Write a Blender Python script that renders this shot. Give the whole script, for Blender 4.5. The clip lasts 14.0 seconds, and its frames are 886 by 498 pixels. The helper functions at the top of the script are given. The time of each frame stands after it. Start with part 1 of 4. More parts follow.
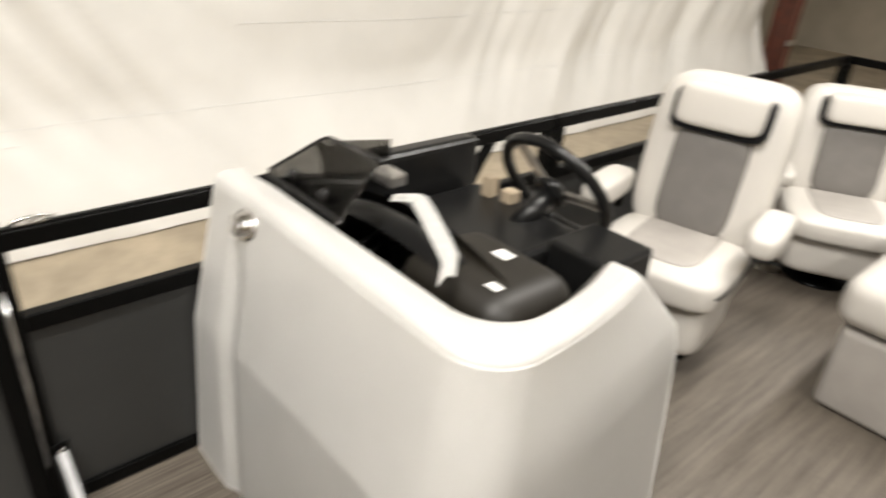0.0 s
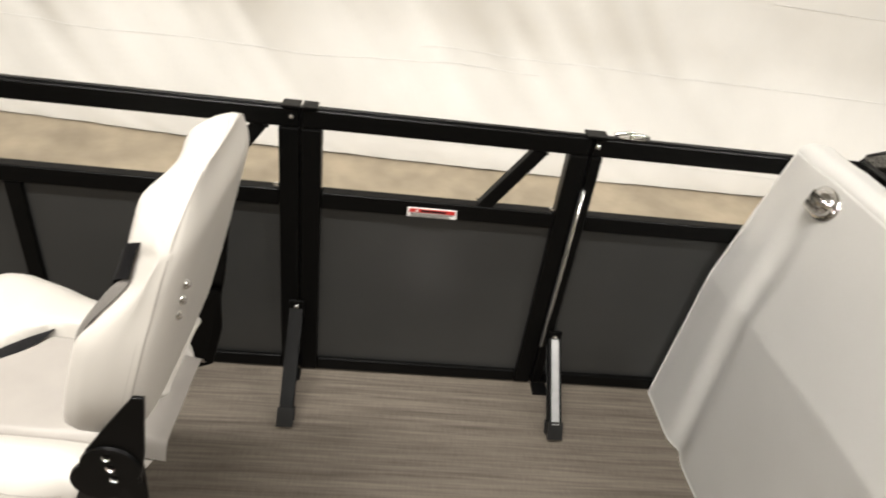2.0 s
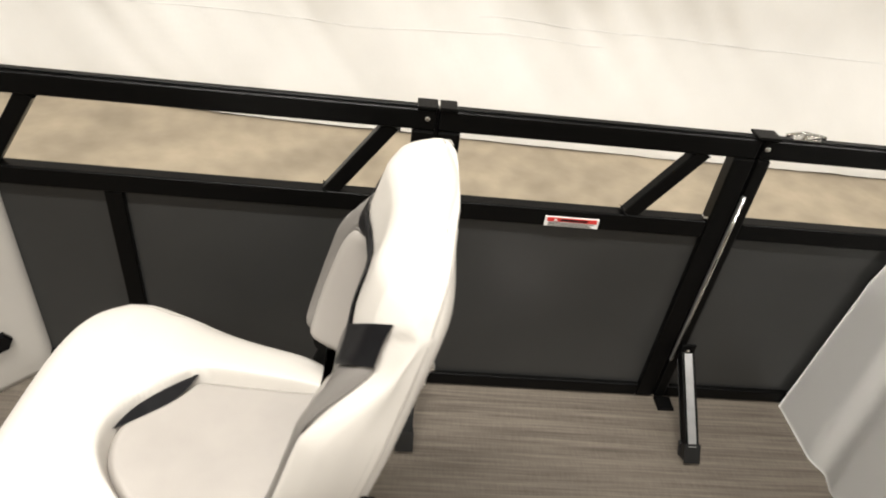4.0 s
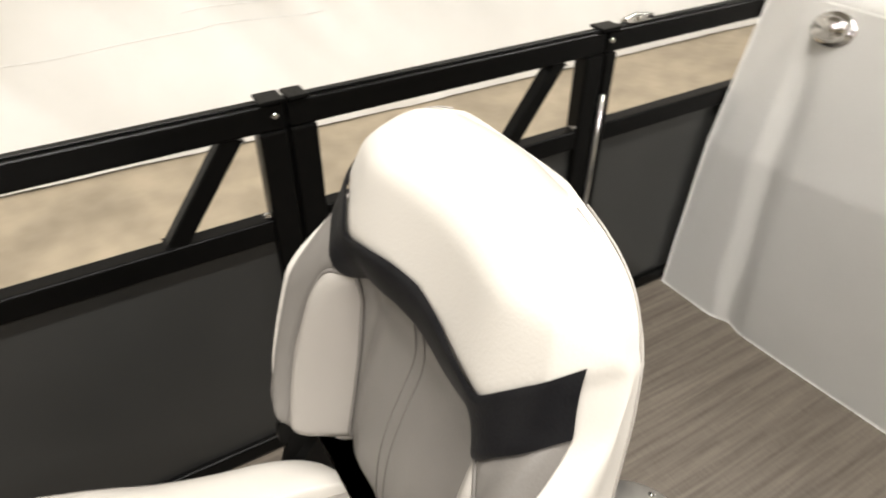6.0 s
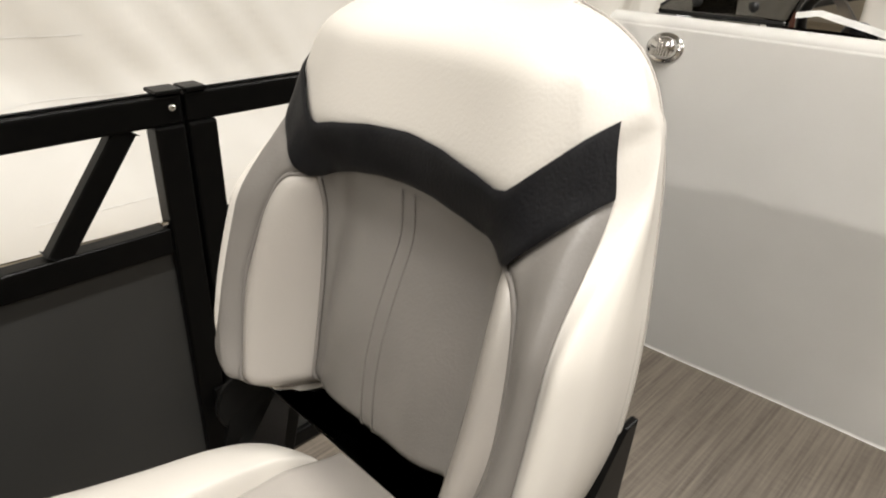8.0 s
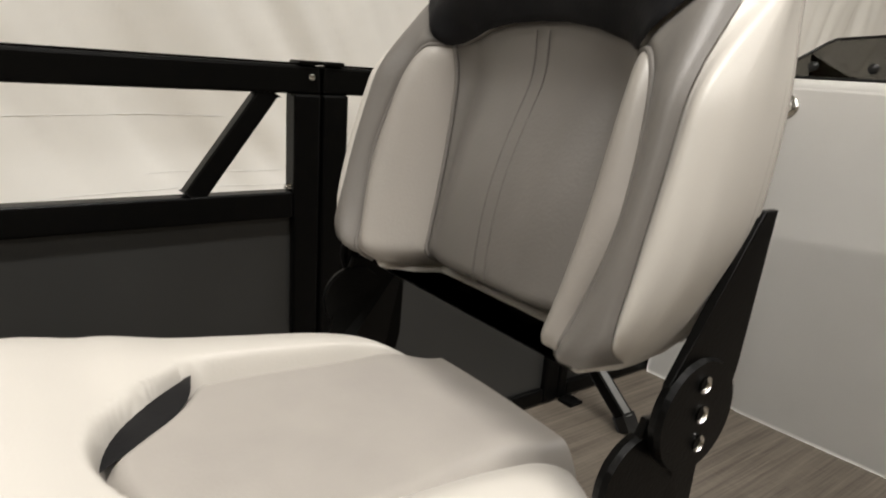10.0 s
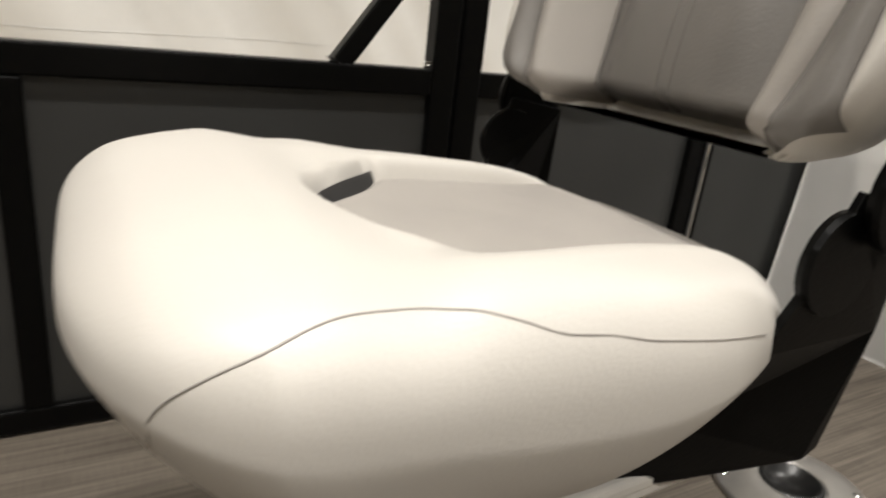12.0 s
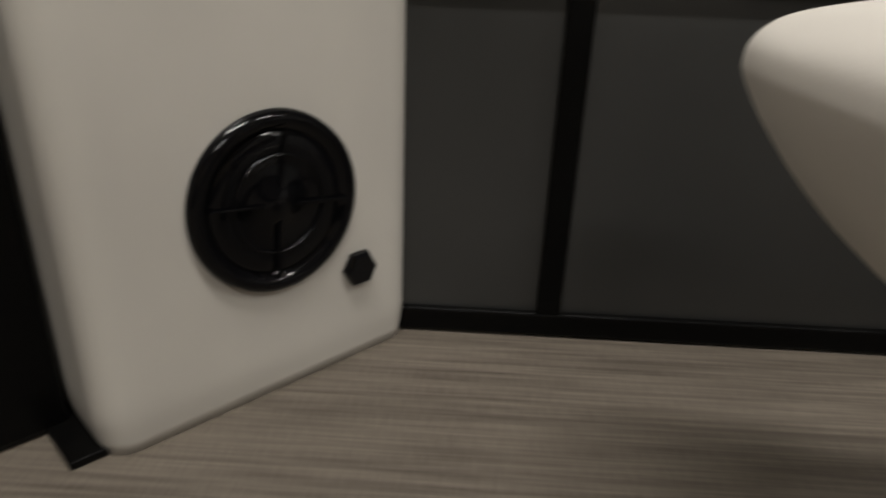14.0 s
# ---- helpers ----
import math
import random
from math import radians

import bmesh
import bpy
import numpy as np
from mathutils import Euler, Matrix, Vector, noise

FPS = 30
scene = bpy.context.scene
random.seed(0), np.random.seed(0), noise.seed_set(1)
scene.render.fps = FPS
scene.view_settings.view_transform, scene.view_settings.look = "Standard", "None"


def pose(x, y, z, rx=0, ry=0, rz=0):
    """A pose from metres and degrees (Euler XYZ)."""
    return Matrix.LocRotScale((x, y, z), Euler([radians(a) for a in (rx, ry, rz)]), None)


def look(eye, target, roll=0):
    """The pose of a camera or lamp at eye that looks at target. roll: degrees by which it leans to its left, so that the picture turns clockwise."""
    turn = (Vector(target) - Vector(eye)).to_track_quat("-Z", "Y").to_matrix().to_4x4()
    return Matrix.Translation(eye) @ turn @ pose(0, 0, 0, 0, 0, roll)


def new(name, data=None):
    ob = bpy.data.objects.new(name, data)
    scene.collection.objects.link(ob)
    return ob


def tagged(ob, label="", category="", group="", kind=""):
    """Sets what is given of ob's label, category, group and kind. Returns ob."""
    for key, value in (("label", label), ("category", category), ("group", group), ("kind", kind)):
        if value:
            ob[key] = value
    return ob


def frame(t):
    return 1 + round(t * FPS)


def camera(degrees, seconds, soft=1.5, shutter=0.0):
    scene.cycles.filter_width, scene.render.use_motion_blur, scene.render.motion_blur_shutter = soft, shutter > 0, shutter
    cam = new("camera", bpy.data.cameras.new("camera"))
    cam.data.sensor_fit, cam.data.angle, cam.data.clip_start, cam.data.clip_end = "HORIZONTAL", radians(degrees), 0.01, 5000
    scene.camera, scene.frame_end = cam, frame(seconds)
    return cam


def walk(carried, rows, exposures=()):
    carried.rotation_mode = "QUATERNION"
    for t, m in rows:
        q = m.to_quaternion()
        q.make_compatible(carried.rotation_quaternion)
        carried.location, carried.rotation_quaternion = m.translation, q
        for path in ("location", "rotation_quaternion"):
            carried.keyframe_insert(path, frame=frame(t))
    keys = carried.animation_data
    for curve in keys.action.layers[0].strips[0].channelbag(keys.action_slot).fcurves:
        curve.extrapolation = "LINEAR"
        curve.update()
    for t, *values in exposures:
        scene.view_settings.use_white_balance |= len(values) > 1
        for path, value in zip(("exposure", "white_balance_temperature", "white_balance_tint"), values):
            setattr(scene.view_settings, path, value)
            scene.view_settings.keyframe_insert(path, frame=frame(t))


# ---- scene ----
cam = camera(68.1, 14.0, soft=1.9, shutter=0.5)
PATH = [
    (0, (0.551, -1.368, 1.342), (1.754, -0.069, 0.411), 4.6),
    (0.5, (0.433, -1.337, 1.32), (1.255, 0.182, 0.311), 7.0),
    (1, (0.377, -1.367, 1.311), (0.851, 0.273, 0.269), 6.9),
    (1.5, (0.283, -1.326, 1.296), (0.585, 0.332, 0.22), 7.8),
    (2, (0.2, -1.29, 1.258), (0.397, 0.376, 0.17), 8.4),
    (2.5, (0.149, -1.259, 1.25), (0.276, 0.39, 0.126), 8.7),
    (3, (0.086, -1.224, 1.252), (0.209, 0.402, 0.094), 8.8),
    (5.5, (-0.219, -0.912, 1.15), (0.326, 0.591, -0.052), 1.3),
    (6, (-0.248, -0.878, 1.121), (0.591, 0.496, -0.066), 0.5),
    (6.5, (-0.291, -0.868, 1.087), (0.796, 0.363, -0.055), -0.0),
    (7, (-0.325, -0.857, 1.052), (0.882, 0.303, -0.042), 0.5),
    (9.5, (-0.435, -0.937, 0.779), (0.793, 0.536, 0.211), 3.7),
    (10, (-0.45, -0.938, 0.736), (0.728, 0.59, 0.209), 4.1),
    (10.5, (-0.465, -0.931, 0.688), (0.69, 0.622, 0.188), 4.4),
    (11, (-0.488, -0.933, 0.659), (0.651, 0.627, 0.14), 5.3),
    (11.5, (-0.502, -0.933, 0.629), (0.605, 0.641, 0.084), 6.3),
    (12, (-0.529, -0.939, 0.612), (0.436, 0.686, -0.044), 6.5),
    (12.5, (-0.577, -0.945, 0.61), (0.193, 0.735, -0.154), 6.2),
    (13.2, (-0.634, -0.878, 0.556), (-0.209, 0.947, -0.206), 3.8),
    (13.6, (-0.680, -0.867, 0.548), (-0.478, 0.988, -0.246), 2.5),
    (14, (-0.728, -0.868, 0.516), (-0.788, 0.978, -0.286), 2.2),
]
EXPOSURES = [(0.0, 0.45), (3.0, 0.40), (7.0, 0.48), (9.5, -0.12), (12.0, 0.02), (13.0, -0.14), (14.0, -0.34)]
STRIP_POWER = 140
LIGHTS = [(-0.7, -1.3, 1.35), (3.4, -1.3, 0.9), (7.6, -1.3, 0.9), (-4.9, -1.3, 0.7), (0.3, -4.2, 0.9)]
walk(cam, [(t, look(eye, target, roll)) for t, eye, target, roll in PATH], EXPOSURES)

# ---- world and lamps ----
world = bpy.data.worlds.new("hall_air")
world.use_nodes = True
world.node_tree.nodes["Background"].inputs[0].default_value = (0.9, 0.92, 1.0, 1)
world.node_tree.nodes["Background"].inputs[1].default_value = 0.0
scene.world = world

FLOOR_Z, CURTAIN_Y, CEIL_Z = -0.535, 2.48, 4.3


# ---- materials ----
def material(name, color, rough=0.5, metal=0.0, spec=0.5, color2=None, scale=(30, 30, 30), bump=0.0, bump_scale=None, coat=0.0, detail=6.0, patch=0.0, patch_scale=3.0, contrast=(0.35, 0.65)):
    m = bpy.data.materials.new(name)
    m.use_nodes = True
    nt = m.node_tree
    b = nt.nodes["Principled BSDF"]
    b.inputs["Roughness"].default_value, b.inputs["Metallic"].default_value = rough, metal
    b.inputs["Coat Weight"].default_value = coat
    b.inputs["Specular IOR Level"].default_value = spec
    b.inputs["Coat Roughness"].default_value = 0.12
    co = nt.nodes.new("ShaderNodeTexCoord")
    mp = nt.nodes.new("ShaderNodeMapping")
    mp.inputs["Scale"].default_value = scale
    nt.links.new(co.outputs["Object"], mp.inputs["Vector"])
    n = nt.nodes.new("ShaderNodeTexNoise")
    n.inputs["Scale"].default_value, n.inputs["Detail"].default_value = 1.0, detail
    nt.links.new(mp.outputs[0], n.inputs["Vector"])
    r = nt.nodes.new("ShaderNodeValToRGB")
    c2 = color2 or tuple(c * 0.9 for c in color)
    r.color_ramp.elements[0].position, r.color_ramp.elements[1].position = contrast
    r.color_ramp.elements[0].color, r.color_ramp.elements[1].color = (*c2, 1), (*color, 1)
    nt.links.new(n.outputs[0], r.inputs[0])
    out = r.outputs[0]
    if patch:
        p = nt.nodes.new("ShaderNodeTexNoise")
        p.inputs["Scale"].default_value, p.inputs["Detail"].default_value = patch_scale, 3
        nt.links.new(co.outputs["Object"], p.inputs["Vector"])
        q = nt.nodes.new("ShaderNodeMapRange")
        q.inputs[1].default_value, q.inputs[2].default_value = 0.3, 0.7
        q.inputs[3].default_value, q.inputs[4].default_value = 1 - patch, 1 + patch * 0.3
        nt.links.new(p.outputs[0], q.inputs[0])
        x = nt.nodes.new("ShaderNodeMix")
        x.data_type, x.blend_type = "RGBA", "MULTIPLY"
        x.inputs[0].default_value = 1
        nt.links.new(out, x.inputs[6])
        nt.links.new(q.outputs[0], x.inputs[7])
        out = x.outputs[2]
    nt.links.new(out, b.inputs["Base Color"])
    if bump:
        bn = nt.nodes.new("ShaderNodeTexNoise")
        bn.inputs["Scale"].default_value, bn.inputs["Detail"].default_value = 1.0, 4
        bm_ = nt.nodes.new("ShaderNodeMapping")
        bm_.inputs["Scale"].default_value = bump_scale or scale
        nt.links.new(co.outputs["Object"], bm_.inputs["Vector"])
        nt.links.new(bm_.outputs[0], bn.inputs["Vector"])
        bp = nt.nodes.new("ShaderNodeBump")
        bp.inputs["Strength"].default_value, bp.inputs["Distance"].default_value = bump, 0.002
        nt.links.new(bn.outputs[0], bp.inputs["Height"])
        nt.links.new(bp.outputs[0], b.inputs["Normal"])
    return m


WHITE_VINYL = material("white_vinyl", (0.57, 0.543, 0.497), 0.42, scale=(9, 9, 9), color2=(0.555, 0.528, 0.485), bump=0.10, bump_scale=(420, 420, 420))
GREY_VINYL = material("grey_vinyl", (0.172, 0.160, 0.147), 0.45, scale=(14, 14, 14), color2=(0.152, 0.142, 0.130), bump=0.15, bump_scale=(420, 420, 420))
PALE_VINYL = material("pale_grey_vinyl", (0.33, 0.305, 0.278), 0.45, scale=(14, 14, 14), color2=(0.32, 0.30, 0.272), bump=0.12, bump_scale=(420, 420, 420))
SEAT_VINYL = material("seat_grey_vinyl", (0.36, 0.335, 0.305), 0.5, scale=(14, 14, 14), color2=(0.33, 0.307, 0.28), bump=0.15, bump_scale=(420, 420, 420))
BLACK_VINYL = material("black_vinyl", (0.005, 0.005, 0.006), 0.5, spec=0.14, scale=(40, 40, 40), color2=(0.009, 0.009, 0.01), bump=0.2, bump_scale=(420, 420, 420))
THREAD = material("grey_thread", (0.16, 0.148, 0.135), 0.7, scale=(300, 300, 300))
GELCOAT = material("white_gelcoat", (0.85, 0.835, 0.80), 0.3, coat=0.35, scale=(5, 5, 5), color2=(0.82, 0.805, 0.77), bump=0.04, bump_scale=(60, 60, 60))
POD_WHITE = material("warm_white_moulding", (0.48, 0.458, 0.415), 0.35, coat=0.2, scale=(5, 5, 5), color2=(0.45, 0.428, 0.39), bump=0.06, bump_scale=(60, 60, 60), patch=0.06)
BLACK_METAL = material("black_powder_coat", (0.0025, 0.0024, 0.0022), 0.32, spec=0.10, scale=(50, 50, 50), color2=(0.0018, 0.0018, 0.0018), bump=0.12, bump_scale=(500, 500, 500))
PANEL_GREY = material("charcoal_panel", (0.030, 0.0305, 0.0295), 0.34, spec=0.55, scale=(3, 3, 3), color2=(0.026, 0.0265, 0.0255), bump=0.05, bump_scale=(300, 300, 300), patch=0.12)
STRUT_GREY = material("satin_aluminium", (0.28, 0.28, 0.28), 0.35, metal=0.9, scale=(40, 40, 40))
CHROME = material("chrome", (0.75, 0.74, 0.72), 0.12, metal=1.0, scale=(20, 20, 20))
STEEL = material("brushed_steel", (0.62, 0.60, 0.57), 0.32, metal=0.9, scale=(30, 30, 30))
PLASTIC = material("black_plastic", (0.007, 0.007, 0.007), 0.3, spec=0.35, scale=(60, 60, 60), color2=(0.008, 0.008, 0.008), bump=0.1, bump_scale=(300, 300, 300))
GLOSS_BLACK = material("gloss_black_plastic", (0.002, 0.002, 0.0025), 0.09, spec=0.22, scale=(60, 60, 60))
BASE_WHITE = material("white_base_plastic", (0.72, 0.70, 0.66), 0.4, scale=(20, 20, 20))
CURTAIN_MAT = material("white_curtain_sheet", (0.83, 0.815, 0.775), 0.75, scale=(2, 2, 2), color2=(0.78, 0.765, 0.725), bump=0.25, bump_scale=(40, 40, 40), patch=0.05, patch_scale=1.2)
SEAM_MAT = material("curtain_seam", (0.84, 0.83, 0.80), 0.8, scale=(20, 20, 20))
CONCRETE = material("tan_concrete", (0.46, 0.385, 0.28), 0.6, scale=(9, 9, 9), color2=(0.40, 0.335, 0.24), bump=0.2, patch=0.3, patch_scale=2.2)
PLASTER = material("beige_wall", (0.50, 0.45, 0.36), 0.7, scale=(2, 2, 2), color2=(0.47, 0.42, 0.33), patch=0.2, patch_scale=1.0)
CEILING_MAT = material("grey_ceiling", (0.4, 0.4, 0.38), 0.8, scale=(2, 2, 2), patch=0.15)
RUST = material("red_oxide_steel", (0.16, 0.05, 0.03), 0.6, scale=(12, 12, 12), color2=(0.09, 0.035, 0.025), bump=0.3)
LABEL_WHITE = material("label_white", (0.82, 0.81, 0.78), 0.45, scale=(50, 50, 50))
LABEL_RED = material("label_red", (0.55, 0.035, 0.03), 0.45, scale=(50, 50, 50))
WIRE_TAN = material("tan_plastic", (0.42, 0.34, 0.24), 0.5, scale=(40, 40, 40))
HARNESS = material("dark_brown_lining", (0.010, 0.008, 0.005), 0.5, scale=(12, 12, 12), bump=0.3)


def deck_material():
    """Woven vinyl: long streaks across the boat's length, with short cross threads."""
    m = bpy.data.materials.new("woven_deck_vinyl")
    m.use_nodes = True
    nt = m.node_tree
    b = nt.nodes["Principled BSDF"]
    b.inputs["Roughness"].default_value = 0.55
    co = nt.nodes.new("ShaderNodeTexCoord")
    layers = []
    for scale, detail in (((5, 150, 1), 5.0), ((1.6, 38, 1), 3.0), ((260, 30, 1), 2.0)):
        mp = nt.nodes.new("ShaderNodeMapping")
        mp.inputs["Scale"].default_value = scale
        n = nt.nodes.new("ShaderNodeTexNoise")
        n.inputs["Scale"].default_value, n.inputs["Detail"].default_value = 1.0, detail
        nt.links.new(co.outputs["Object"], mp.inputs["Vector"])
        nt.links.new(mp.outputs[0], n.inputs["Vector"])
        layers.append(n)
    a = nt.nodes.new("ShaderNodeMath")
    a.operation = "MULTIPLY_ADD"
    a.inputs[1].default_value = 0.5
    nt.links.new(layers[0].outputs[0], a.inputs[0])
    c = nt.nodes.new("ShaderNodeMath")
    c.operation = "MULTIPLY"
    c.inputs[1].default_value = 0.35
    nt.links.new(layers[1].outputs[0], c.inputs[0])
    nt.links.new(c.outputs[0], a.inputs[2])
    d = nt.nodes.new("ShaderNodeMath")
    d.operation = "MULTIPLY_ADD"
    d.inputs[1].default_value = 0.15
    nt.links.new(layers[2].outputs[0], d.inputs[0])
    nt.links.new(a.outputs[0], d.inputs[2])
    r = nt.nodes.new("ShaderNodeValToRGB")
    r.color_ramp.elements[0].position, r.color_ramp.elements[1].position = 0.37, 0.63
    r.color_ramp.elements[0].color, r.color_ramp.elements[1].color = (0.058, 0.047, 0.036, 1), (0.144, 0.122, 0.097, 1)
    nt.links.new(d.outputs[0], r.inputs[0])
    nt.links.new(r.outputs[0], b.inputs["Base Color"])
    bp = nt.nodes.new("ShaderNodeBump")
    bp.inputs["Strength"].default_value, bp.inputs["Distance"].default_value = 0.35, 0.002
    nt.links.new(d.outputs[0], bp.inputs["Height"])
    nt.links.new(bp.outputs[0], b.inputs["Normal"])
    return m


DECK = deck_material()


def glow(name, strength, color=(1.0, 0.95, 0.86)):
    m = bpy.data.materials.new(name)
    m.use_nodes = True
    b = m.node_tree.nodes["Principled BSDF"]
    b.inputs["Emission Color"].default_value = (*color, 1)
    b.inputs["Emission Strength"].default_value = strength
    return m


def tinted(name, color, rough=0.03):
    m = bpy.data.materials.new(name)
    m.use_nodes = True
    b = m.node_tree.nodes["Principled BSDF"]
    b.inputs["Base Color"].default_value = (*color, 1)
    b.inputs["Roughness"].default_value = rough
    b.inputs["Transmission Weight"].default_value = 1.0
    b.inputs["IOR"].default_value = 1.1
    return m


TUBE_GLOW = glow("tube_light", 7.0)
SMOKED = tinted("smoked_acrylic", (0.10, 0.095, 0.085))


# ---- mesh helpers ----
def mesh_of(bm, name, mat, smooth=False):
    me = bpy.data.meshes.new(name)
    bmesh.ops.recalc_face_normals(bm, faces=bm.faces[:])
    bm.to_mesh(me)
    bm.free()
    me.materials.append(mat)
    if smooth:
        for p in me.polygons:
            p.use_smooth = True
    return me


def part(name, bm, mat, parent, label="", smooth=False):
    ob = new(name, mesh_of(bm, name, mat, smooth))
    ob.parent = parent
    if label:
        ob["label"] = label
    return ob


def thing(name, label, category, group="", m=None, kind=""):
    ob = new(name)
    ob.empty_display_size = 0.1
    if m is not None:
        ob.matrix_basis = m
    return tagged(ob, label, category, group, kind)


def solo(name, bm, mat, label, category, kind="", smooth=False):
    return tagged(new(name, mesh_of(bm, name, mat, smooth)), label, category, "", kind)


def box(x0, x1, y0, y1, z0, z1, bevel=0.0, seg=2, bm=None):
    bm = bm or bmesh.new()
    vs = bmesh.ops.create_cube(bm, size=1)["verts"]
    for v in vs:
        v.co = Vector(((x0 + x1) / 2 + v.co.x * (x1 - x0), (y0 + y1) / 2 + v.co.y * (y1 - y0), (z0 + z1) / 2 + v.co.z * (z1 - z0)))
    if bevel:
        es = {e for v in vs for e in v.link_edges}
        bmesh.ops.bevel(bm, geom=list(es), offset=bevel, segments=seg, profile=0.5, affect="EDGES")
    return bm


def bar(a, b, w, h, bevel=0.003, up=(0, 1, 0), bm=None):
    """A rectangular tube from a to b: w across, h along up."""
    bm = bm or bmesh.new()
    a, b = Vector(a), Vector(b)
    d = (b - a).normalized()
    n = (Vector(up) - d * d.dot(Vector(up))).normalized()
    s = d.cross(n)
    vs = bmesh.ops.create_cube(bm, size=1)["verts"]
    for v in vs:
        c = v.co.copy()
        v.co = (a + b) / 2 + d * c.x * (b - a).length + s * c.y * w + n * c.z * h
    if bevel:
        bmesh.ops.bevel(bm, geom=list({e for v in vs for e in v.link_edges}), offset=bevel, segments=2, profile=0.5, affect="EDGES")
    return bm


def prism(pts, z0, z1, axis="z", bevel=0.0, bm=None):
    """A plate of outline pts, thick from z0 to z1 along axis; pts are (x, y) for z, (x, z) for y."""
    bm = bm or bmesh.new()

    def at(p, h):
        return (p[0], p[1], h) if axis == "z" else (p[0], h, p[1]) if axis == "y" else (h, p[0], p[1])
    lo = [bm.verts.new(at(p, z0)) for p in pts]
    hi = [bm.verts.new(at(p, z1)) for p in pts]
    bm.faces.new(lo[::-1])
    bm.faces.new(hi)
    for i in range(len(pts)):
        j = (i + 1) % len(pts)
        bm.faces.new((lo[i], lo[j], hi[j], hi[i]))
    if bevel:
        es = [e for e in bm.edges if (e.verts[0] in lo) == (e.verts[1] in lo)]
        bmesh.ops.bevel(bm, geom=es, offset=bevel, segments=2, profile=0.5, affect="EDGES")
    return bm


def lathe(profile, m=Matrix(), seg=40, bm=None):
    """Turns (radius, height) rows round z, then places them by m."""
    bm = bm or bmesh.new()
    rings = []
    for r, h in profile:
        if r < 1e-6:
            rings.append([bm.verts.new(m @ Vector((0, 0, h)))])
        else:
            rings.append([bm.verts.new(m @ Vector((r * math.cos(2 * math.pi * k / seg), r * math.sin(2 * math.pi * k / seg), h))) for k in range(seg)])
    for a, b in zip(rings, rings[1:]):
        for k in range(seg):
            j = (k + 1) % seg
            if len(a) == 1 and len(b) == 1:
                continue
            if len(a) == 1:
                bm.faces.new((a[0], b[k], b[j]))
            elif len(b) == 1:
                bm.faces.new((a[k], a[j], b[0]))
            else:
                bm.faces.new((a[k], a[j], b[j], b[k]))
    return bm


def grid(f, nu, nv, bm=None, wrap=False):
    """Faces over f(s, t), s and t from 0 to 1; wrap closes s."""
    bm = bm or bmesh.new()
    rows = [[bm.verts.new(f(i / nu, j / nv)) for j in range(nv + 1)] for i in range(nu if wrap else nu + 1)]
    for i in range(nu):
        a, b = rows[i], rows[(i + 1) % len(rows)]
        for j in range(nv):
            bm.faces.new((a[j], b[j], b[j + 1], a[j + 1]))
    return bm


def pipe(points, r, bm=None, seg=8):
    """A round tube along points."""
    bm = bm or bmesh.new()
    pts = [Vector(p) for p in points]
    rings = []
    for i, p in enumerate(pts):
        d = (pts[min(i + 1, len(pts) - 1)] - pts[max(i - 1, 0)]).normalized()
        n = d.cross(Vector((0.31, 0.22, 0.93))).normalized()
        s = d.cross(n)
        rings.append([bm.verts.new(p + (n * math.cos(2 * math.pi * k / seg) + s * math.sin(2 * math.pi * k / seg)) * r) for k in range(seg)])
    for a, b in zip(rings, rings[1:]):
        for k in range(seg):
            j = (k + 1) % seg
            bm.faces.new((a[k], a[j], b[j], b[k]))
    bm.faces.new(rings[0])
    bm.faces.new(rings[-1][::-1])
    return bm


def smooth_step(a, b, x):
    t = min(1.0, max(0.0, (x - a) / (b - a)))
    return t * t * (3 - 2 * t)


def curve(rows, x):
    """Smooth interpolation through (x, value) rows."""
    if x <= rows[0][0]:
        return rows[0][1]
    for (a, p), (b, q) in zip(rows, rows[1:]):
        if x <= b:
            return p + (q - p) * smooth_step(a, b, x)
    return rows[-1][1]


def spline(rows, x):
    """Catmull-Rom through (x, value) rows."""
    for i in range(len(rows) - 1):
        if x <= rows[i + 1][0] or i == len(rows) - 2:
            (x0, p0), (x1, p1), (x2, p2), (x3, p3) = rows[max(i - 1, 0)], rows[i], rows[i + 1], rows[min(i + 2, len(rows) - 1)]
            h = x2 - x1
            m1, m2 = (p2 - p0) / (x2 - x0) * h, (p3 - p1) / (x3 - x1) * h
            t = (x - x1) / h
            return p1 + t * (m1 + t * (3 * (p2 - p1) - 2 * m1 - m2 + t * (2 * (p1 - p2) + m1 + m2)))


def linear(rows, x):
    if x <= rows[0][0]:
        return rows[0][1]
    for (a, p), (b, q) in zip(rows, rows[1:]):
        if x <= b:
            return p + (q - p) * (x - a) / (b - a)
    return rows[-1][1]


# ---- hall ----
solo("ground", box(-9, 14, -8, 4, FLOOR_Z - 0.2, FLOOR_Z), CONCRETE, "stained tan concrete hall floor", "floor", "structure")
solo("wall_north", box(-9, 14, 4.0, 4.2, FLOOR_Z, CEIL_Z), PLASTER, "beige hall wall behind the curtain", "wall", "structure")
solo("wall_south", box(-9, 14, -8.2, -8.0, FLOOR_Z, CEIL_Z), PLASTER, "beige hall wall", "wall", "structure")
solo("wall_west", box(-9.2, -9, -8, 4, FLOOR_Z, CEIL_Z), PLASTER, "beige hall wall", "wall", "structure")
solo("wall_east", box(14, 14.2, -8, 4, FLOOR_Z, CEIL_Z), PLASTER, "beige hall wall with faint marks", "wall", "structure")
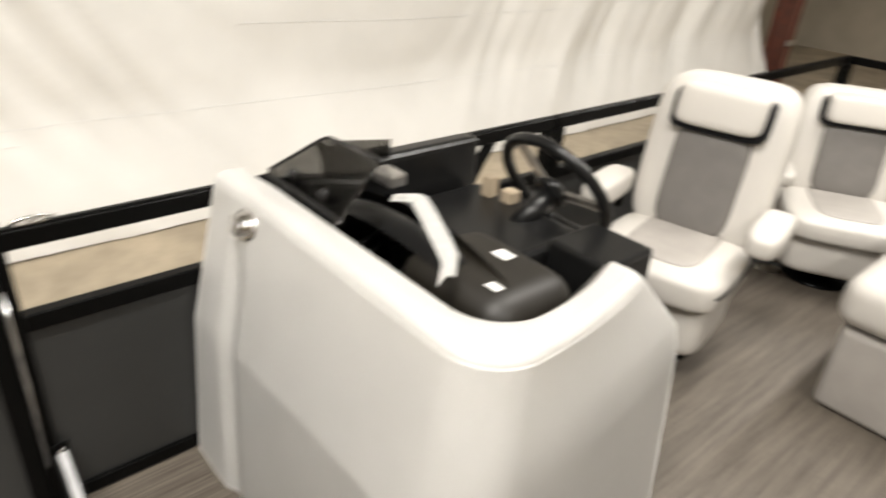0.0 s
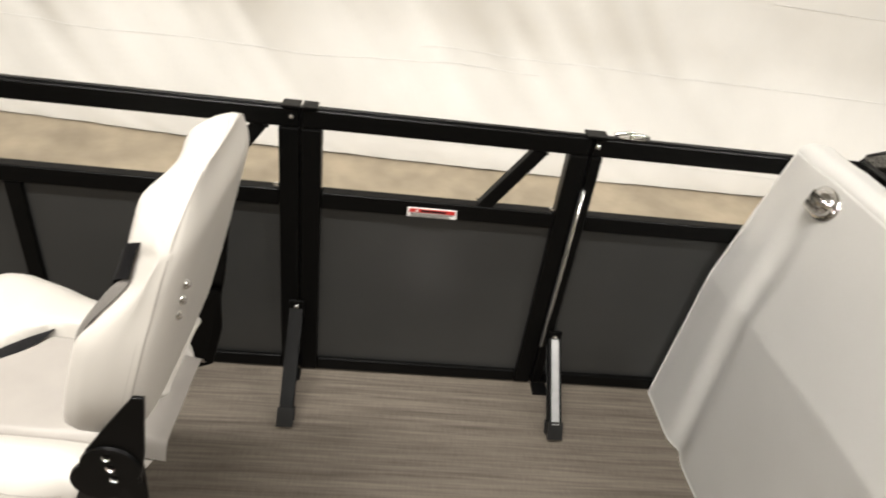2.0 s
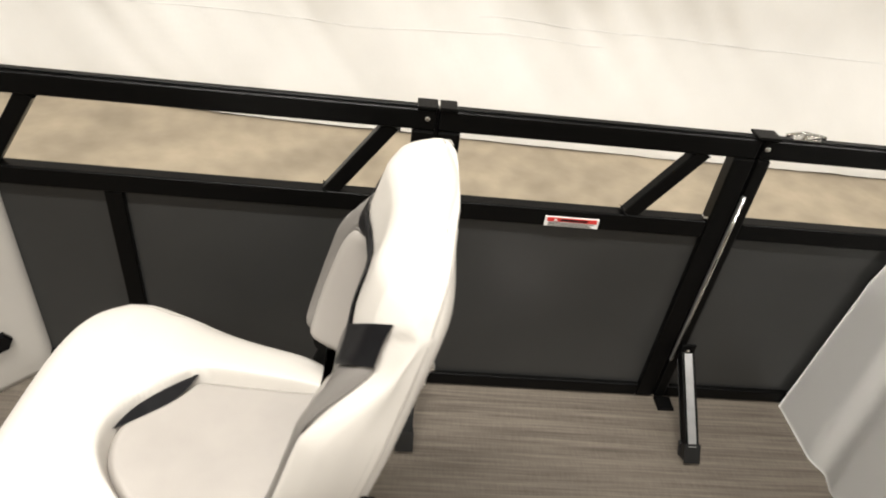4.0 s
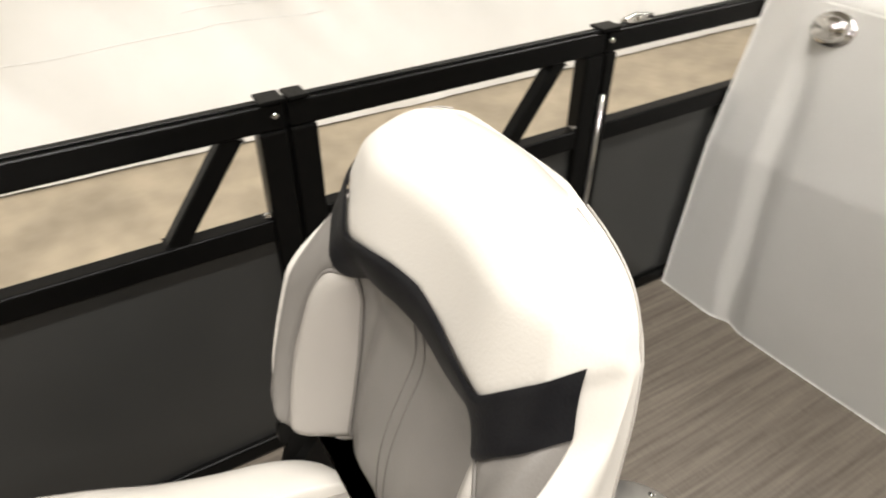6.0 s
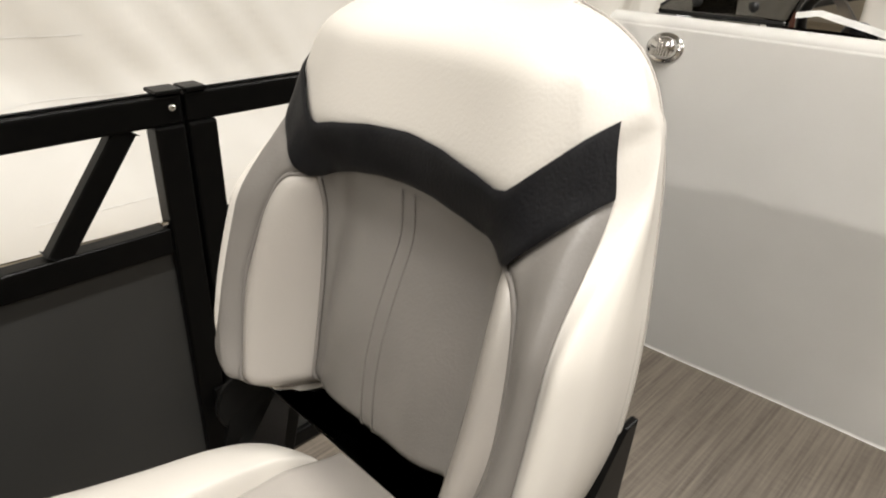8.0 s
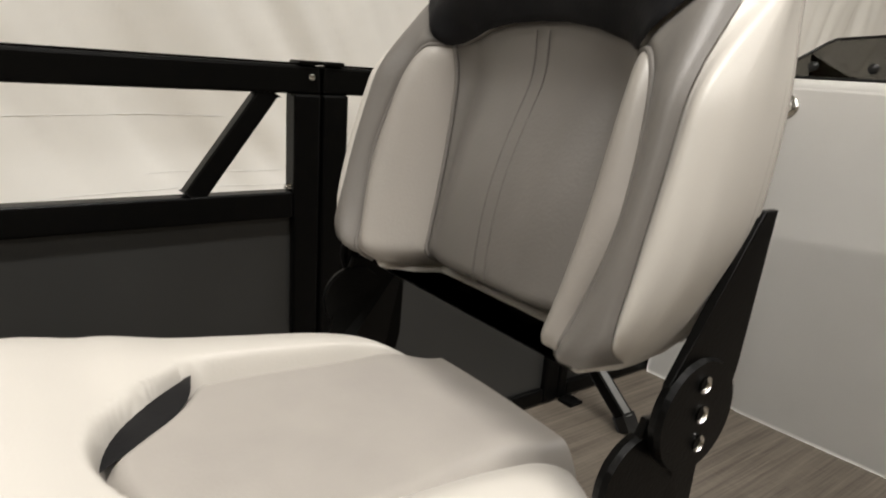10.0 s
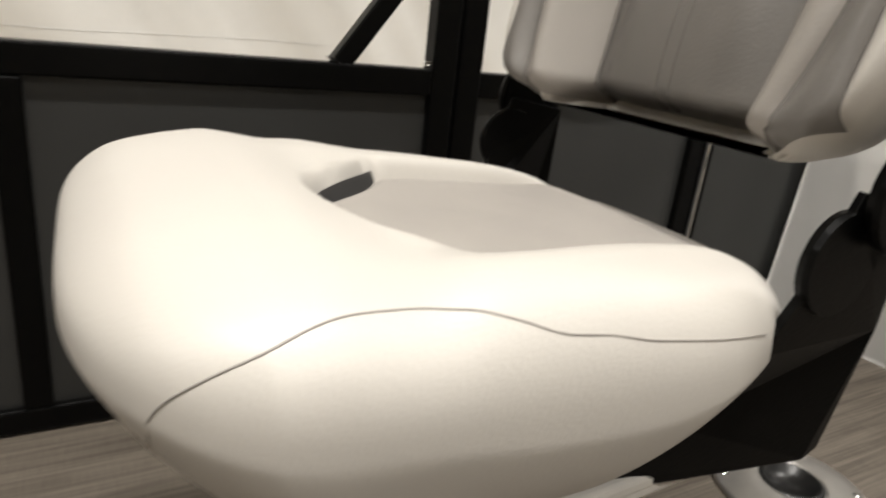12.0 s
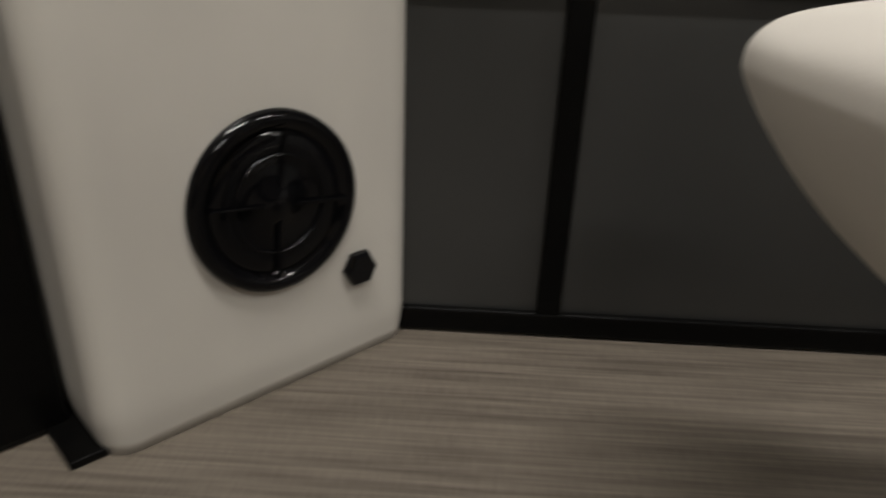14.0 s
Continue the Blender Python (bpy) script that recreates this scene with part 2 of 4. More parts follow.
solo("ceiling", box(-9, 14, -8, 4, CEIL_Z, CEIL_Z + 0.2), CEILING_MAT, "grey hall ceiling", "ceiling", "structure")


def curtain_y(x, z):
    """Hanging cloth: folds that sweep down and flatten towards a flaring hem."""
    h = max(0.0, z - FLOOR_Z)
    turn = 1.0 - 1.7 * smooth_step(1.8, 4.6, x)
    p = x + turn * 1.25 * math.sqrt(h + 0.04)
    foot = curve([(-2.6, 2.58), (-0.2, 2.42), (1.2, 2.38), (3.0, 2.36)], x)
    f = 0.5 - abs(math.sin(1.75 * p + 0.5 * math.sin(1.1 * p)))
    g = 0.5 - abs(math.sin(4.1 * p + 1.3 + 0.8 * math.sin(0.8 * p)))
    n = noise.noise(Vector((2.4 * p, 0.5 * z, 3.1))) + 0.5 * noise.noise(Vector((6.0 * p, 0.9 * z, 8.1)))
    swell = smooth_step(0.0, 0.9, h) * (0.8 + 0.3 * h)
    return foot + 0.30 * smooth_step(0.0, 0.8, h) + swell * (0.125 * f + 0.050 * g) + (0.25 + swell) * 0.045 * n


def hem_z(x):
    return FLOOR_Z + 0.010 + 0.010 * max(0.0, noise.noise(Vector((1.1 * x, 7.7, 0)))) + 0.004 * noise.noise(Vector((9 * x, 1.7, 0)))


def build_curtain():
    ob = thing("curtain", "long white cloth curtain hanging in slanting folds", "curtain")
    x0, x1, top = -6.0, 9.6, 4.0

    def cloth(s, t):
        x = x0 + (x1 - x0) * s
        z = max(hem_z(x), FLOOR_Z) + (top - FLOOR_Z) * (t ** 1.5)
        return (x, curtain_y(x, z), z)
    part("cloth", grid(cloth, 620, 80), CURTAIN_MAT, ob, smooth=True)
    rail = pipe([(x0, CURTAIN_Y, top + 0.02), (x1, CURTAIN_Y, top + 0.02)], 0.025)
    part("curtain_rail", rail, STEEL, ob)
    for a, b, z in ((0.35, 8.5, 0.10), (-5.5, 0.75, 0.40), (2.4, 8.5, 0.58), (-5.5, 1.1, 0.02), (0.3, 3.4, -0.40)):
        n = int((b - a) * 14)

        def line(s, t):
            x = a + (b - a) * s
            zz = z + 0.02 * math.sin(1.1 * x) + 0.006 * (t - 0.5)
            return (x, curtain_y(x, zz) - 0.003 - 0.002 * (1 - abs(2 * t - 1)), zz)
        part("seam", grid(line, n, 2), SEAM_MAT, ob, "thin stitched seam", True)
    return ob


build_curtain()

column = thing("steel_column", "rust-red painted steel column with clamps", "column")
part("web", box(9.90, 9.98, 2.40, 2.60, FLOOR_Z, CEIL_Z, 0.004), RUST, column)
part("flange", box(9.85, 10.03, 2.36, 2.40, FLOOR_Z, CEIL_Z, 0.004), RUST, column)
part("flange", box(9.85, 10.03, 2.60, 2.64, FLOOR_Z, CEIL_Z, 0.004), RUST, column)
part("clamp", box(9.83, 10.05, 2.34, 2.36, 0.0, 0.07, 0.004), STEEL, column, "pale steel clamp")


def build_light(x, y, length, power):
    ob = thing("ceiling_light", "white strip light with glowing tubes on the ceiling", "ceiling light", "strip lights on the ceiling")
    z = CEIL_Z - 0.02
    part("housing", box(x - length / 2, x + length / 2, y - 0.14, y + 0.14, z - 0.05, z, 0.006), BASE_WHITE, ob)
    for dy in (-0.07, 0.07):
        part("tube", pipe([(x - length / 2 + 0.05, y + dy, z - 0.075), (x + length / 2 - 0.05, y + dy, z - 0.075)], 0.018), TUBE_GLOW, ob)
    lamp = bpy.data.lights.new("strip_lamp", "AREA")
    lamp.shape, lamp.size, lamp.size_y = "RECTANGLE", length, 0.25
    lamp.energy, lamp.color = STRIP_POWER * power, (1.0, 0.96, 0.91)
    l = new("strip_lamp", lamp)
    l.location = (x, y, z - 0.11)


for lx, ly, power in LIGHTS:
    build_light(lx, ly, 2.4, power)

# ---- deck ----
solo("deck", box(-2.4, 5.2, -2.42, 0.06, -0.03, 0.0, 0.0), DECK, "woven grey-brown vinyl boat deck with streaky grain", "deck", "structure")
under = thing("deck_frame", "black edge trim and aluminium pontoons under the deck", "boat frame")
part("edge_trim", box(-2.42, 5.22, 0.06, 0.085, -0.06, -0.002, 0.004), BLACK_METAL, under)
part("edge_trim", box(-2.42, 5.22, -2.445, -2.42, -0.06, -0.002, 0.004), BLACK_METAL, under)
for py in (-0.35, -2.0):
    part("pontoon", pipe([(-2.3, py, FLOOR_Z + 0.26), (5.1, py, FLOOR_Z + 0.26)], 0.25, seg=28), STEEL, under, smooth=True)

# ---- fence ----
T0, T1 = 0.0, 0.032          # inner and outer face of the fence tubes
ZT, ZTB, ZM, ZMB, ZB = 0.728, 0.686, 0.537, 0.496, 0.040


def fence_section(name, x0, x1, label, wl=0.043, wr=0.043, uprights=(), brace=None, left=True, right=True):
    ob = thing(name, label, "fence" if name != "gate" else "gate")
    part("top_rail", box(x0, x1, T0, T1, ZTB, ZT, 0.005, 3), BLACK_METAL, ob)
    part("rail_ridge", box(x0 + 0.004, x1 - 0.004, T0 + 0.009, T0 + 0.013, ZT, ZT + 0.003, 0.001, 1), BLACK_METAL, ob)
    if left:
        part("post", box(x0, x0 + wl, T0 - 0.002, T1 + 0.002, 0.004, ZTB, 0.004), BLACK_METAL, ob)
    if right:
        part("post", box(x1 - wr, x1, T0 - 0.002, T1 + 0.002, 0.004, ZTB, 0.004), BLACK_METAL, ob)
    a, b = x0 + (wl if left else 0), x1 - (wr if right else 0)
    part("mid_rail", box(a, b, T0, T1, ZMB, ZM, 0.004, 3), BLACK_METAL, ob)
    part("bottom_rail", box(a, b, T0, T1, 0.004, ZB, 0.004), BLACK_METAL, ob)
    part("panel", box(a - 0.003, b + 0.003, 0.012, 0.020, ZB - 0.003, ZMB + 0.003), PANEL_GREY, ob, "smooth charcoal infill panel")
    for c, w in uprights:
        part("upright", box(c - w / 2, c + w / 2, T0 + 0.001, T1 - 0.001, ZB, ZMB, 0.003), BLACK_METAL, ob)
    for lo, hi in brace or ():
        part("brace", bar((lo, 0.016, ZM - 0.004), (hi, 0.016, ZTB + 0.004), 0.030, 0.026, 0.003), BLACK_METAL, ob, "slanting black brace")
    return ob


def studs(ob, places, name="bolt"):
    for x, y, z in places:
        part(name, lathe([(0.0, 0.004), (0.003, 0.0036), (0.0052, 0.002), (0.0058, 0.0)], pose(x, y, z, 90), 14), CHROME, ob, "bright round bolt head", True)


left_fence = fence_section("fence", -2.36, 0.016, "long black tube fence section with charcoal panels and slanting braces", uprights=((-1.75, 0.036), (-1.15, 0.036), (-0.595, 0.036)), brace=((-0.178, -0.062), (-0.82, -0.712)))
studs(left_fence, [(0.0, -0.002, 0.711)])
part("cap", box(-0.020, 0.018, -0.004, 0.036, ZT + 0.001, ZT + 0.007, 0.002), BLACK_METAL, left_fence)
gate = fence_section("gate", 0.021, 0.640, "closed black tube gate with warning label on its charcoal panel", brace=((0.430, 0.540),))
part("edge_strip", box(0.0165, 0.0205, 0.010, 0.030, 0.004, ZT - 0.002), BLACK_METAL, gate)
part("edge_strip", box(0.6405, 0.6445, 0.010, 0.030, 0.004, ZT - 0.002), BLACK_METAL, gate)
part("cap", box(0.022, 0.054, -0.004, 0.036, ZT + 0.001, ZT + 0.007, 0.002), BLACK_METAL, gate)
part("corner_clip", box(0.584, 0.597, 0.002, 0.010, 0.542, 0.549, 0.002), CHROME, gate)
right_fence = fence_section("fence", 0.645, 2.30, "black tube fence section beside the console", uprights=((1.5, 0.04),), brace=((1.9, 2.0),), wl=0.027)
studs(right_fence, [(0.653, -0.002, 0.711)])
part("cap", box(0.626, 0.674, -0.004, 0.036, ZT + 0.001, ZT + 0.007, 0.002), BLACK_METAL, right_fence)
stern_fence = fence_section("fence", 2.306, 4.9, "black tube fence section towards the stern", uprights=((3.2, 0.04), (4.1, 0.04)))
part("corner_clip", box(-0.040, -0.028, 0.002, 0.010, 0.542, 0.549, 0.002), CHROME, left_fence, "small bright corner clip")
hinge = thing("gate_hardware", "long thin bright hinge strip on the gate post", "hardware")
part("leaf", box(0.641, 0.6455, -0.008, -0.003, 0.14, 0.607, 0.0015), STRUT_GREY, hinge)
part("pin", pipe([(0.6475, -0.007, 0.14), (0.6475, -0.007, 0.607)], 0.003), CHROME, hinge, smooth=True)

# the fence turns across the stern and runs back on the far side
stern = thing("fence", "black tube fence across the stern with charcoal panels", "fence")
part("top_rail", box(4.91, 4.942, -2.4, 0.03, ZTB, ZT, 0.005), BLACK_METAL, stern)
part("mid_rail", box(4.91, 4.942, -2.4, 0.03, ZMB, ZM, 0.005), BLACK_METAL, stern)
part("panel", box(4.92, 4.93, -2.4, 0.03, 0.004, ZMB), PANEL_GREY, stern)
for yy in (-2.38, -1.6, -0.8, 0.0):
    part("post", box(4.906, 4.946, yy - 0.02, yy + 0.02, 0.0, ZTB, 0.004), BLACK_METAL, stern)
far_side = thing("fence", "black tube fence along the other side of the deck", "fence")
part("top_rail", box(-2.36, 4.9, -2.41, -2.378, ZTB, ZT, 0.005), BLACK_METAL, far_side)
part("mid_rail", box(-2.36, 4.9, -2.41, -2.378, ZMB, ZM, 0.005), BLACK_METAL, far_side)
part("panel", box(-2.36, 4.9, -2.40, -2.39, 0.004, ZMB), PANEL_GREY, far_side)
for xx in (-2.34, -1.2, 0.0, 1.2, 2.4, 3.6, 4.88):
    part("post", box(xx - 0.02, xx + 0.02, -2.414, -2.374, 0.0, ZTB, 0.004), BLACK_METAL, far_side)


def build_strut(x, foot_y, top_z, label, mat, glinting=False):
    ob = thing("fence_strut", label, "strut", "slanting struts of the fence posts")
    part("tube", bar((x, -0.008, top_z), (x, foot_y + 0.012, 0.030), 0.026, 0.026, 0.003, up=(0, 0, 1)), mat, ob)
    along = Vector((0, foot_y + 0.020, 0.030 - top_z)).normalized()
    out = (Vector((0, 0, 1)) - along * along.z).normalized() * 0.0135
    # Bright strip stands for light that the black top face reflects.
    if glinting:
        part("painted_glint", bar(Vector((x, -0.008, top_z)) + out, Vector((x, foot_y + 0.012, 0.030)) + out, 0.019, 0.002, 0.0, up=(0, 0, 1)), STRUT_GREY, ob, "bright strip painted for light reflected off the top face")
    part("rubber_foot", bar((x, foot_y + 0.018, 0.034), (x, foot_y - 0.004, 0.005), 0.031, 0.032, 0.004, up=(0, 0, 1)), PLASTIC, ob, "black rubber end cap")
    part("mount", box(x - 0.018, x + 0.018, -0.010, -0.003, top_z - 0.02, top_z + 0.03, 0.002), BLACK_METAL, ob)
    part("bolt", lathe([(0.0, 0.004), (0.004, 0.003), (0.006, 0.0)], pose(x, -0.011, top_z + 0.012, 90), 12), CHROME, ob, "bright bolt head", True)
    part("floor_plate", box(x - 0.03, x + 0.012, -0.045, -0.003, 0.0, 0.008, 0.002), BLACK_METAL, ob)


build_strut(0.013, -0.190, 0.205, "black square tube strut from fence post to deck", BLACK_METAL)
build_strut(0.674, -0.186, 0.165, "black square tube strut with a painted glint on top", BLACK_METAL, True)

label_ob = thing("warning_label", "white warning label with a red band on the gate", "label", m=Matrix.Translation((0.0045, 0, -0.005)))
part("backing", box(0.2545, 0.3675, -0.0025, -0.0004, 0.5035, 0.5275, 0.0006, 1), LABEL_WHITE, label_ob)
part("red_band", box(0.2590, 0.3630, -0.0036, -0.0026, 0.516, 0.5255), LABEL_RED, label_ob, "red header band")
part("symbol", prism([(0.2725, 0.5185), (0.2805, 0.5185), (0.2765, 0.5245)], -0.0046, -0.0037, "y"), LABEL_WHITE, label_ob)
part("header_bar", box(0.2865, 0.3425, -0.0046, -0.0037, 0.5192, 0.5232), BLACK_VINYL, label_ob)
for i, (bx, bz) in enumerate(((0.3575, 0.5128), (0.3495, 0.5095), (0.3545, 0.5062))):
    part("text_bar", box(0.2625, bx, -0.0034, -0.0026, bz - 0.0008, bz + 0.0008), THREAD, label_ob)

cleat = thing("cleat", "small chrome cleat on the fence rail", "cleat")
part("base", box(0.700, 0.756, 0.006, 0.026, ZT + 0.003, ZT + 0.006, 0.001), CHROME, cleat)
part("loop", pipe([(0.688, 0.016, ZT + 0.008), (0.70, 0.014, ZT + 0.012), (0.72, 0.012, ZT + 0.017), (0.736, 0.016, ZT + 0.013), (0.752, 0.018, ZT + 0.011), (0.768, 0.016, ZT + 0.008)], 0.004), CHROME, cleat, smooth=True)
part("stem", lathe([(0.006, 0.0), (0.006, 0.010), (0.0, 0.012)], pose(0.728, 0.016, ZT + 0.004), 12), CHROME, cleat, smooth=True)


# ---- folding chair ----
# chair coordinates: x forward, y towards the aisle, z up; origin on the deck under the hinges
CHAIR = pose(-0.105, -0.553, 0, 0, 0, 179)
BACK_Z0, BACK_Z1 = 0.550, 0.910


def half_width(z):
    h = (z - BACK_Z0) / (BACK_Z1 - BACK_Z0)
    return spline([(0, 0.136), (0.03, 0.158), (0.08, 0.178), (0.15, 0.192), (0.25, 0.200), (0.36, 0.201), (0.5, 0.196), (0.62, 0.187), (0.75, 0.176), (0.85, 0.161), (0.92, 0.141), (0.965, 0.112), (1.0, 0.070)], h)


def lean(z):
    return 0.006 - 0.28 * (z - BACK_Z0)


def contour(y, z):
    """How far the front of the backrest stands forward of its leaning plane."""
    h = (z - BACK_Z0) / (BACK_Z1 - BACK_Z0)
    a = abs(y) * (1 + (0.206 / max(half_width(z), 0.12) - 1) * smooth_step(0.05, 0.15, abs(y)))
    wing = curve([(0.0, 0.0), (0.080, 0.002), (0.140, 0.052), (0.172, 0.072), (0.190, 0.080), (0.200, 0.072), (0.207, 0.046)], a)
    head = curve([(0.0, 0.032), (0.10, 0.044), (0.165, 0.038), (0.207, 0.010)], a)
    k = smooth_step(0.48, 0.74, h)
    d = wing * (1 - k) + head * k
    d += 0.018 * math.exp(-((h - 0.28) / 0.25) ** 2) * (1 - smooth_step(0.04, 0.10, a))
    d -= 0.050 * smooth_step(0.86, 1.0, h) ** 2
    d -= 0.045 * smooth_step(0.09, 0.0, h) ** 2
    return d


def back_point(y, z, lift=0.0):
    c = min(1.0, abs(y) / half_width(z)) ** 2.22
    k = max(0.0, 1 - c * c) ** 0.225
    return Vector((lean(z) - 0.012 + (contour(y, z) + 0.012) * k + lift, y, z))


def patch(left, right, low, high, nu=24, nv=30, puff=0.006, edge=0.001, sink=0.004):
    """A panel between curves: left(t), right(t) give y at height fraction t; low(y), high(y) give z."""
    def f(s, t):
        y = left(t) + (right(t) - left(t)) * s
        z = low(y) + (high(y) - low(y)) * t
        b = min(1.0, 7 * min(s, 1 - s)) * min(1.0, 12 * min(t, 1 - t))
        b = b * (2 - b)
        return back_point(y, z, edge - sink * (1 - b) + puff * (1 - (2 * s - 1) ** 2) * (1 - (2 * t - 1) ** 4))
    return grid(f, nu, nv)


def ridge_low(y):
    return linear([(0, 0.777), (0.03, 0.776), (0.06, 0.771), (0.085, 0.763), (0.098, 0.757), (0.106, 0.757), (0.115, 0.763), (0.13, 0.780), (0.159, 0.810), (0.2, 0.835)], abs(y))


def ridge_high(y):
    return linear([(0, 0.816), (0.04, 0.814), (0.075, 0.809), (0.095, 0.804), (0.103, 0.806), (0.12, 0.823), (0.148, 0.851), (0.16, 0.860), (0.2, 0.880)], abs(y))


def build_chair():
    ob = thing("boat_chair", "white and grey vinyl folding boat chair with black band, back raised", "chair", m=CHAIR)

    # shell: border, edge and rear of the backrest
    def shell(s, t):
        z = BACK_Z0 + (BACK_Z1 - BACK_Z0) * (0.5 - 0.5 * math.cos(math.pi * t))
        h = (z - BACK_Z0) / (BACK_Z1 - BACK_Z0)
        w = half_width(z)
        ang = 2 * math.pi * s
        y = w * math.copysign(abs(math.cos(ang)) ** 0.45, math.cos(ang))
        if math.sin(ang) >= 0:
            k = abs(math.sin(ang)) ** 0.45
            sunk = 0.007 * smooth_step(0.178, 0.166, abs(y)) * (1 - smooth_step(ridge_high(y) - 0.016, ridge_high(y) - 0.004, z)) * smooth_step(0.0, 0.02, h)
            x = lean(z) - 0.012 + (contour(abs(y), z) + 0.012) * k - sunk
        else:
            k = abs(math.sin(ang)) ** 0.45
            thick = 0.026 * (1 - 0.75 * smooth_step(0.80, 1.0, h)) * (1 - 0.5 * smooth_step(0.1, 0.0, h))
            x = lean(z) - 0.012 - thick * k
        y *= 1 - 0.10 * smooth_step(0.5, -0.6, math.sin(ang))
        return Vector((x, y, z))
    bm = grid(shell, 144, 80, wrap=True)
    bmesh.ops.holes_fill(bm, edges=[e for e in bm.edges if e.is_boundary], sides=300)
    back = part("backrest", bm, WHITE_VINYL, ob, smooth=True)
    outer = lambda t: 0.171 - 0.012 * t ** 3
    low = lambda y: BACK_Z0 + 0.006 + 0.022 * smooth_step(0.12, 0.18, abs(y))
    inner = lambda t: 0.084 + 0.018 * t
    mid = lambda t: inner(t) + 0.001 + 0.062 * math.sqrt(max(0.0, 1 - min(1.0, t / 0.995) ** 1.45)) * (0.72 + 0.34 * smooth_step(0.0, 0.45, t))
    part("centre_panel", patch(lambda t: -inner(t), inner, low, ridge_low, 28, 44, 0.003), GREY_VINYL, back, "grey centre panel with double stitching", True)
    steps = [i / 36 for i in range(37)]

    def along(edge, sgn, lift):
        return [back_point(sgn * edge(t), low(edge(t)) + (ridge_low(edge(t)) - low(edge(t))) * t, lift) for t in steps]
    for sgn in (-1, 1):
        part("bolster", patch(lambda t: sgn * inner(t), lambda t: sgn * mid(t), low, ridge_low, 16, 44, 0.009), PALE_VINYL, back, "pale side pad", True)
        part("wing", patch(lambda t: sgn * mid(t), lambda t: sgn * outer(t), low, ridge_low, 16, 44, 0.002), GREY_VINYL, back, "grey outer wing", True)
        part("piping", pipe(along(mid, sgn, -0.0015), 0.0022), THREAD, back, "thin dark seam", True)
        part("piping", pipe(along(inner, sgn, -0.0015), 0.0022), THREAD, back, "thin dark seam", True)
        pts = [back_point(sgn * 0.007, low(0) + (ridge_low(0) - low(0)) * t, 0.0042 - 0.002 * (2 * t - 1) ** 4) for t in steps[1:-1]]
        part("stitch", pipe(pts, 0.0009, seg=5), THREAD, back, "row of dark stitching", True)
    part("band", patch(lambda t: -0.161 + 0.012 * t, lambda t: 0.161 - 0.012 * t, ridge_low, ridge_high, 64, 14, 0.001, 0.0045, 0.002), BLACK_VINYL, back, "black vinyl band", True)

    for sgn in (-1, 1):
        for off in (0.0, 0.008):
            loop = []
            for i in range(61):
                z = BACK_Z0 + 0.03 + (BACK_Z1 - BACK_Z0 - 0.034) * i / 60
                loop.append(Vector((lean(z) - 0.008 - off, sgn * (half_width(z) * 0.955 - 0.0002), z)))
            part("edge_seam", pipe(loop, 0.0010, seg=5), PALE_VINYL, back, "thin grey edge seam", True)
    for z in (0.745, 0.768, 0.791):
        part("snap", lathe([(0, 0.005), (0.004, 0.004), (0.006, 0)], pose(lean(z) - 0.036, 0.135, z, 0, -90, 0), 12), CHROME, back, "bright snap stud", True)

    # cushion: a rounded block, hollowed on top for the insert
    def seat_front(v):
        return 0.300 - 6.3 * (v - 0.008) ** 2

    def in_gap(u, v):
        """0 outside the recess round the insert, 1 well within it."""
        front = seat_front(v)
        side = (0.108 if v > 0.01 else 0.122) + 0.04 * (u - 0.1)
        return smooth_step(0.0, 0.016, front - u) * smooth_step(0.0, 0.018, side - abs(v - 0.010)) * smooth_step(-0.06, -0.03, u)

    def top(u, v):
        base = curve([(-0.04, 0.466), (0.05, 0.486), (0.2, 0.493), (0.27, 0.502), (0.34, 0.516), (0.40, 0.517), (0.44, 0.508)], u)
        crown = (0.026 if v > 0 else 0.008) * smooth_step(0.09, 0.14, abs(v - 0.010)) * smooth_step(0.32, 0.2, u) * smooth_step(-0.03, 0.10, u)
        base -= 0.007 * smooth_step(0.02, -0.22, v) * smooth_step(0.25, 0.40, u)
        return base + crown - 0.045 * in_gap(u, v)

    def block(theta, phi):
        def pw(x, e):
            return math.copysign(abs(x) ** e, x)
        up = phi >= 0
        ct = pw(math.cos(phi), 0.52 if up else 0.20)
        cx, cy, cz = ct * pw(math.cos(theta), 0.52), ct * pw(math.sin(theta), 0.52), pw(math.sin(phi), 0.64 if up else 0.9)
        u = 0.210 + 0.228 * cx
        v = linear([(-0.03, 0.165), (0.02, 0.186), (0.2, 0.206), (0.36, 0.236), (0.47, 0.231)], u) * cy - 0.040 * smooth_step(0.1, 0.35, u)
        zm = curve([(-0.03, 0.440), (0.2, 0.425), (0.33, 0.435), (0.45, 0.457)], u)
        if cz >= 0:
            z = zm + (top(u, v) - zm) * cz
        else:
            d = abs(cz)
            z = zm - (zm - curve([(0.0, 0.346), (0.22, 0.326), (0.38, 0.290)], u)) * d
            v *= 1 - 0.22 * d ** 1.6
            u -= 0.115 * d ** 1.2 * smooth_step(0.0, 0.75, cx) if cx > 0 else -0.12 * d ** 1.2 * smooth_step(0.0, 0.8, -cx)
        return Vector((u, v, z))

    bm = grid(lambda s, t: block(2 * math.pi * s, math.pi * (t - 0.5)), 400, 280, wrap=True)
    bmesh.ops.remove_doubles(bm, verts=bm.verts[:], dist=0.0002)
    cush = part("cushion", bm, WHITE_VINYL, ob, "white padded seat cushion with rolled front", True)

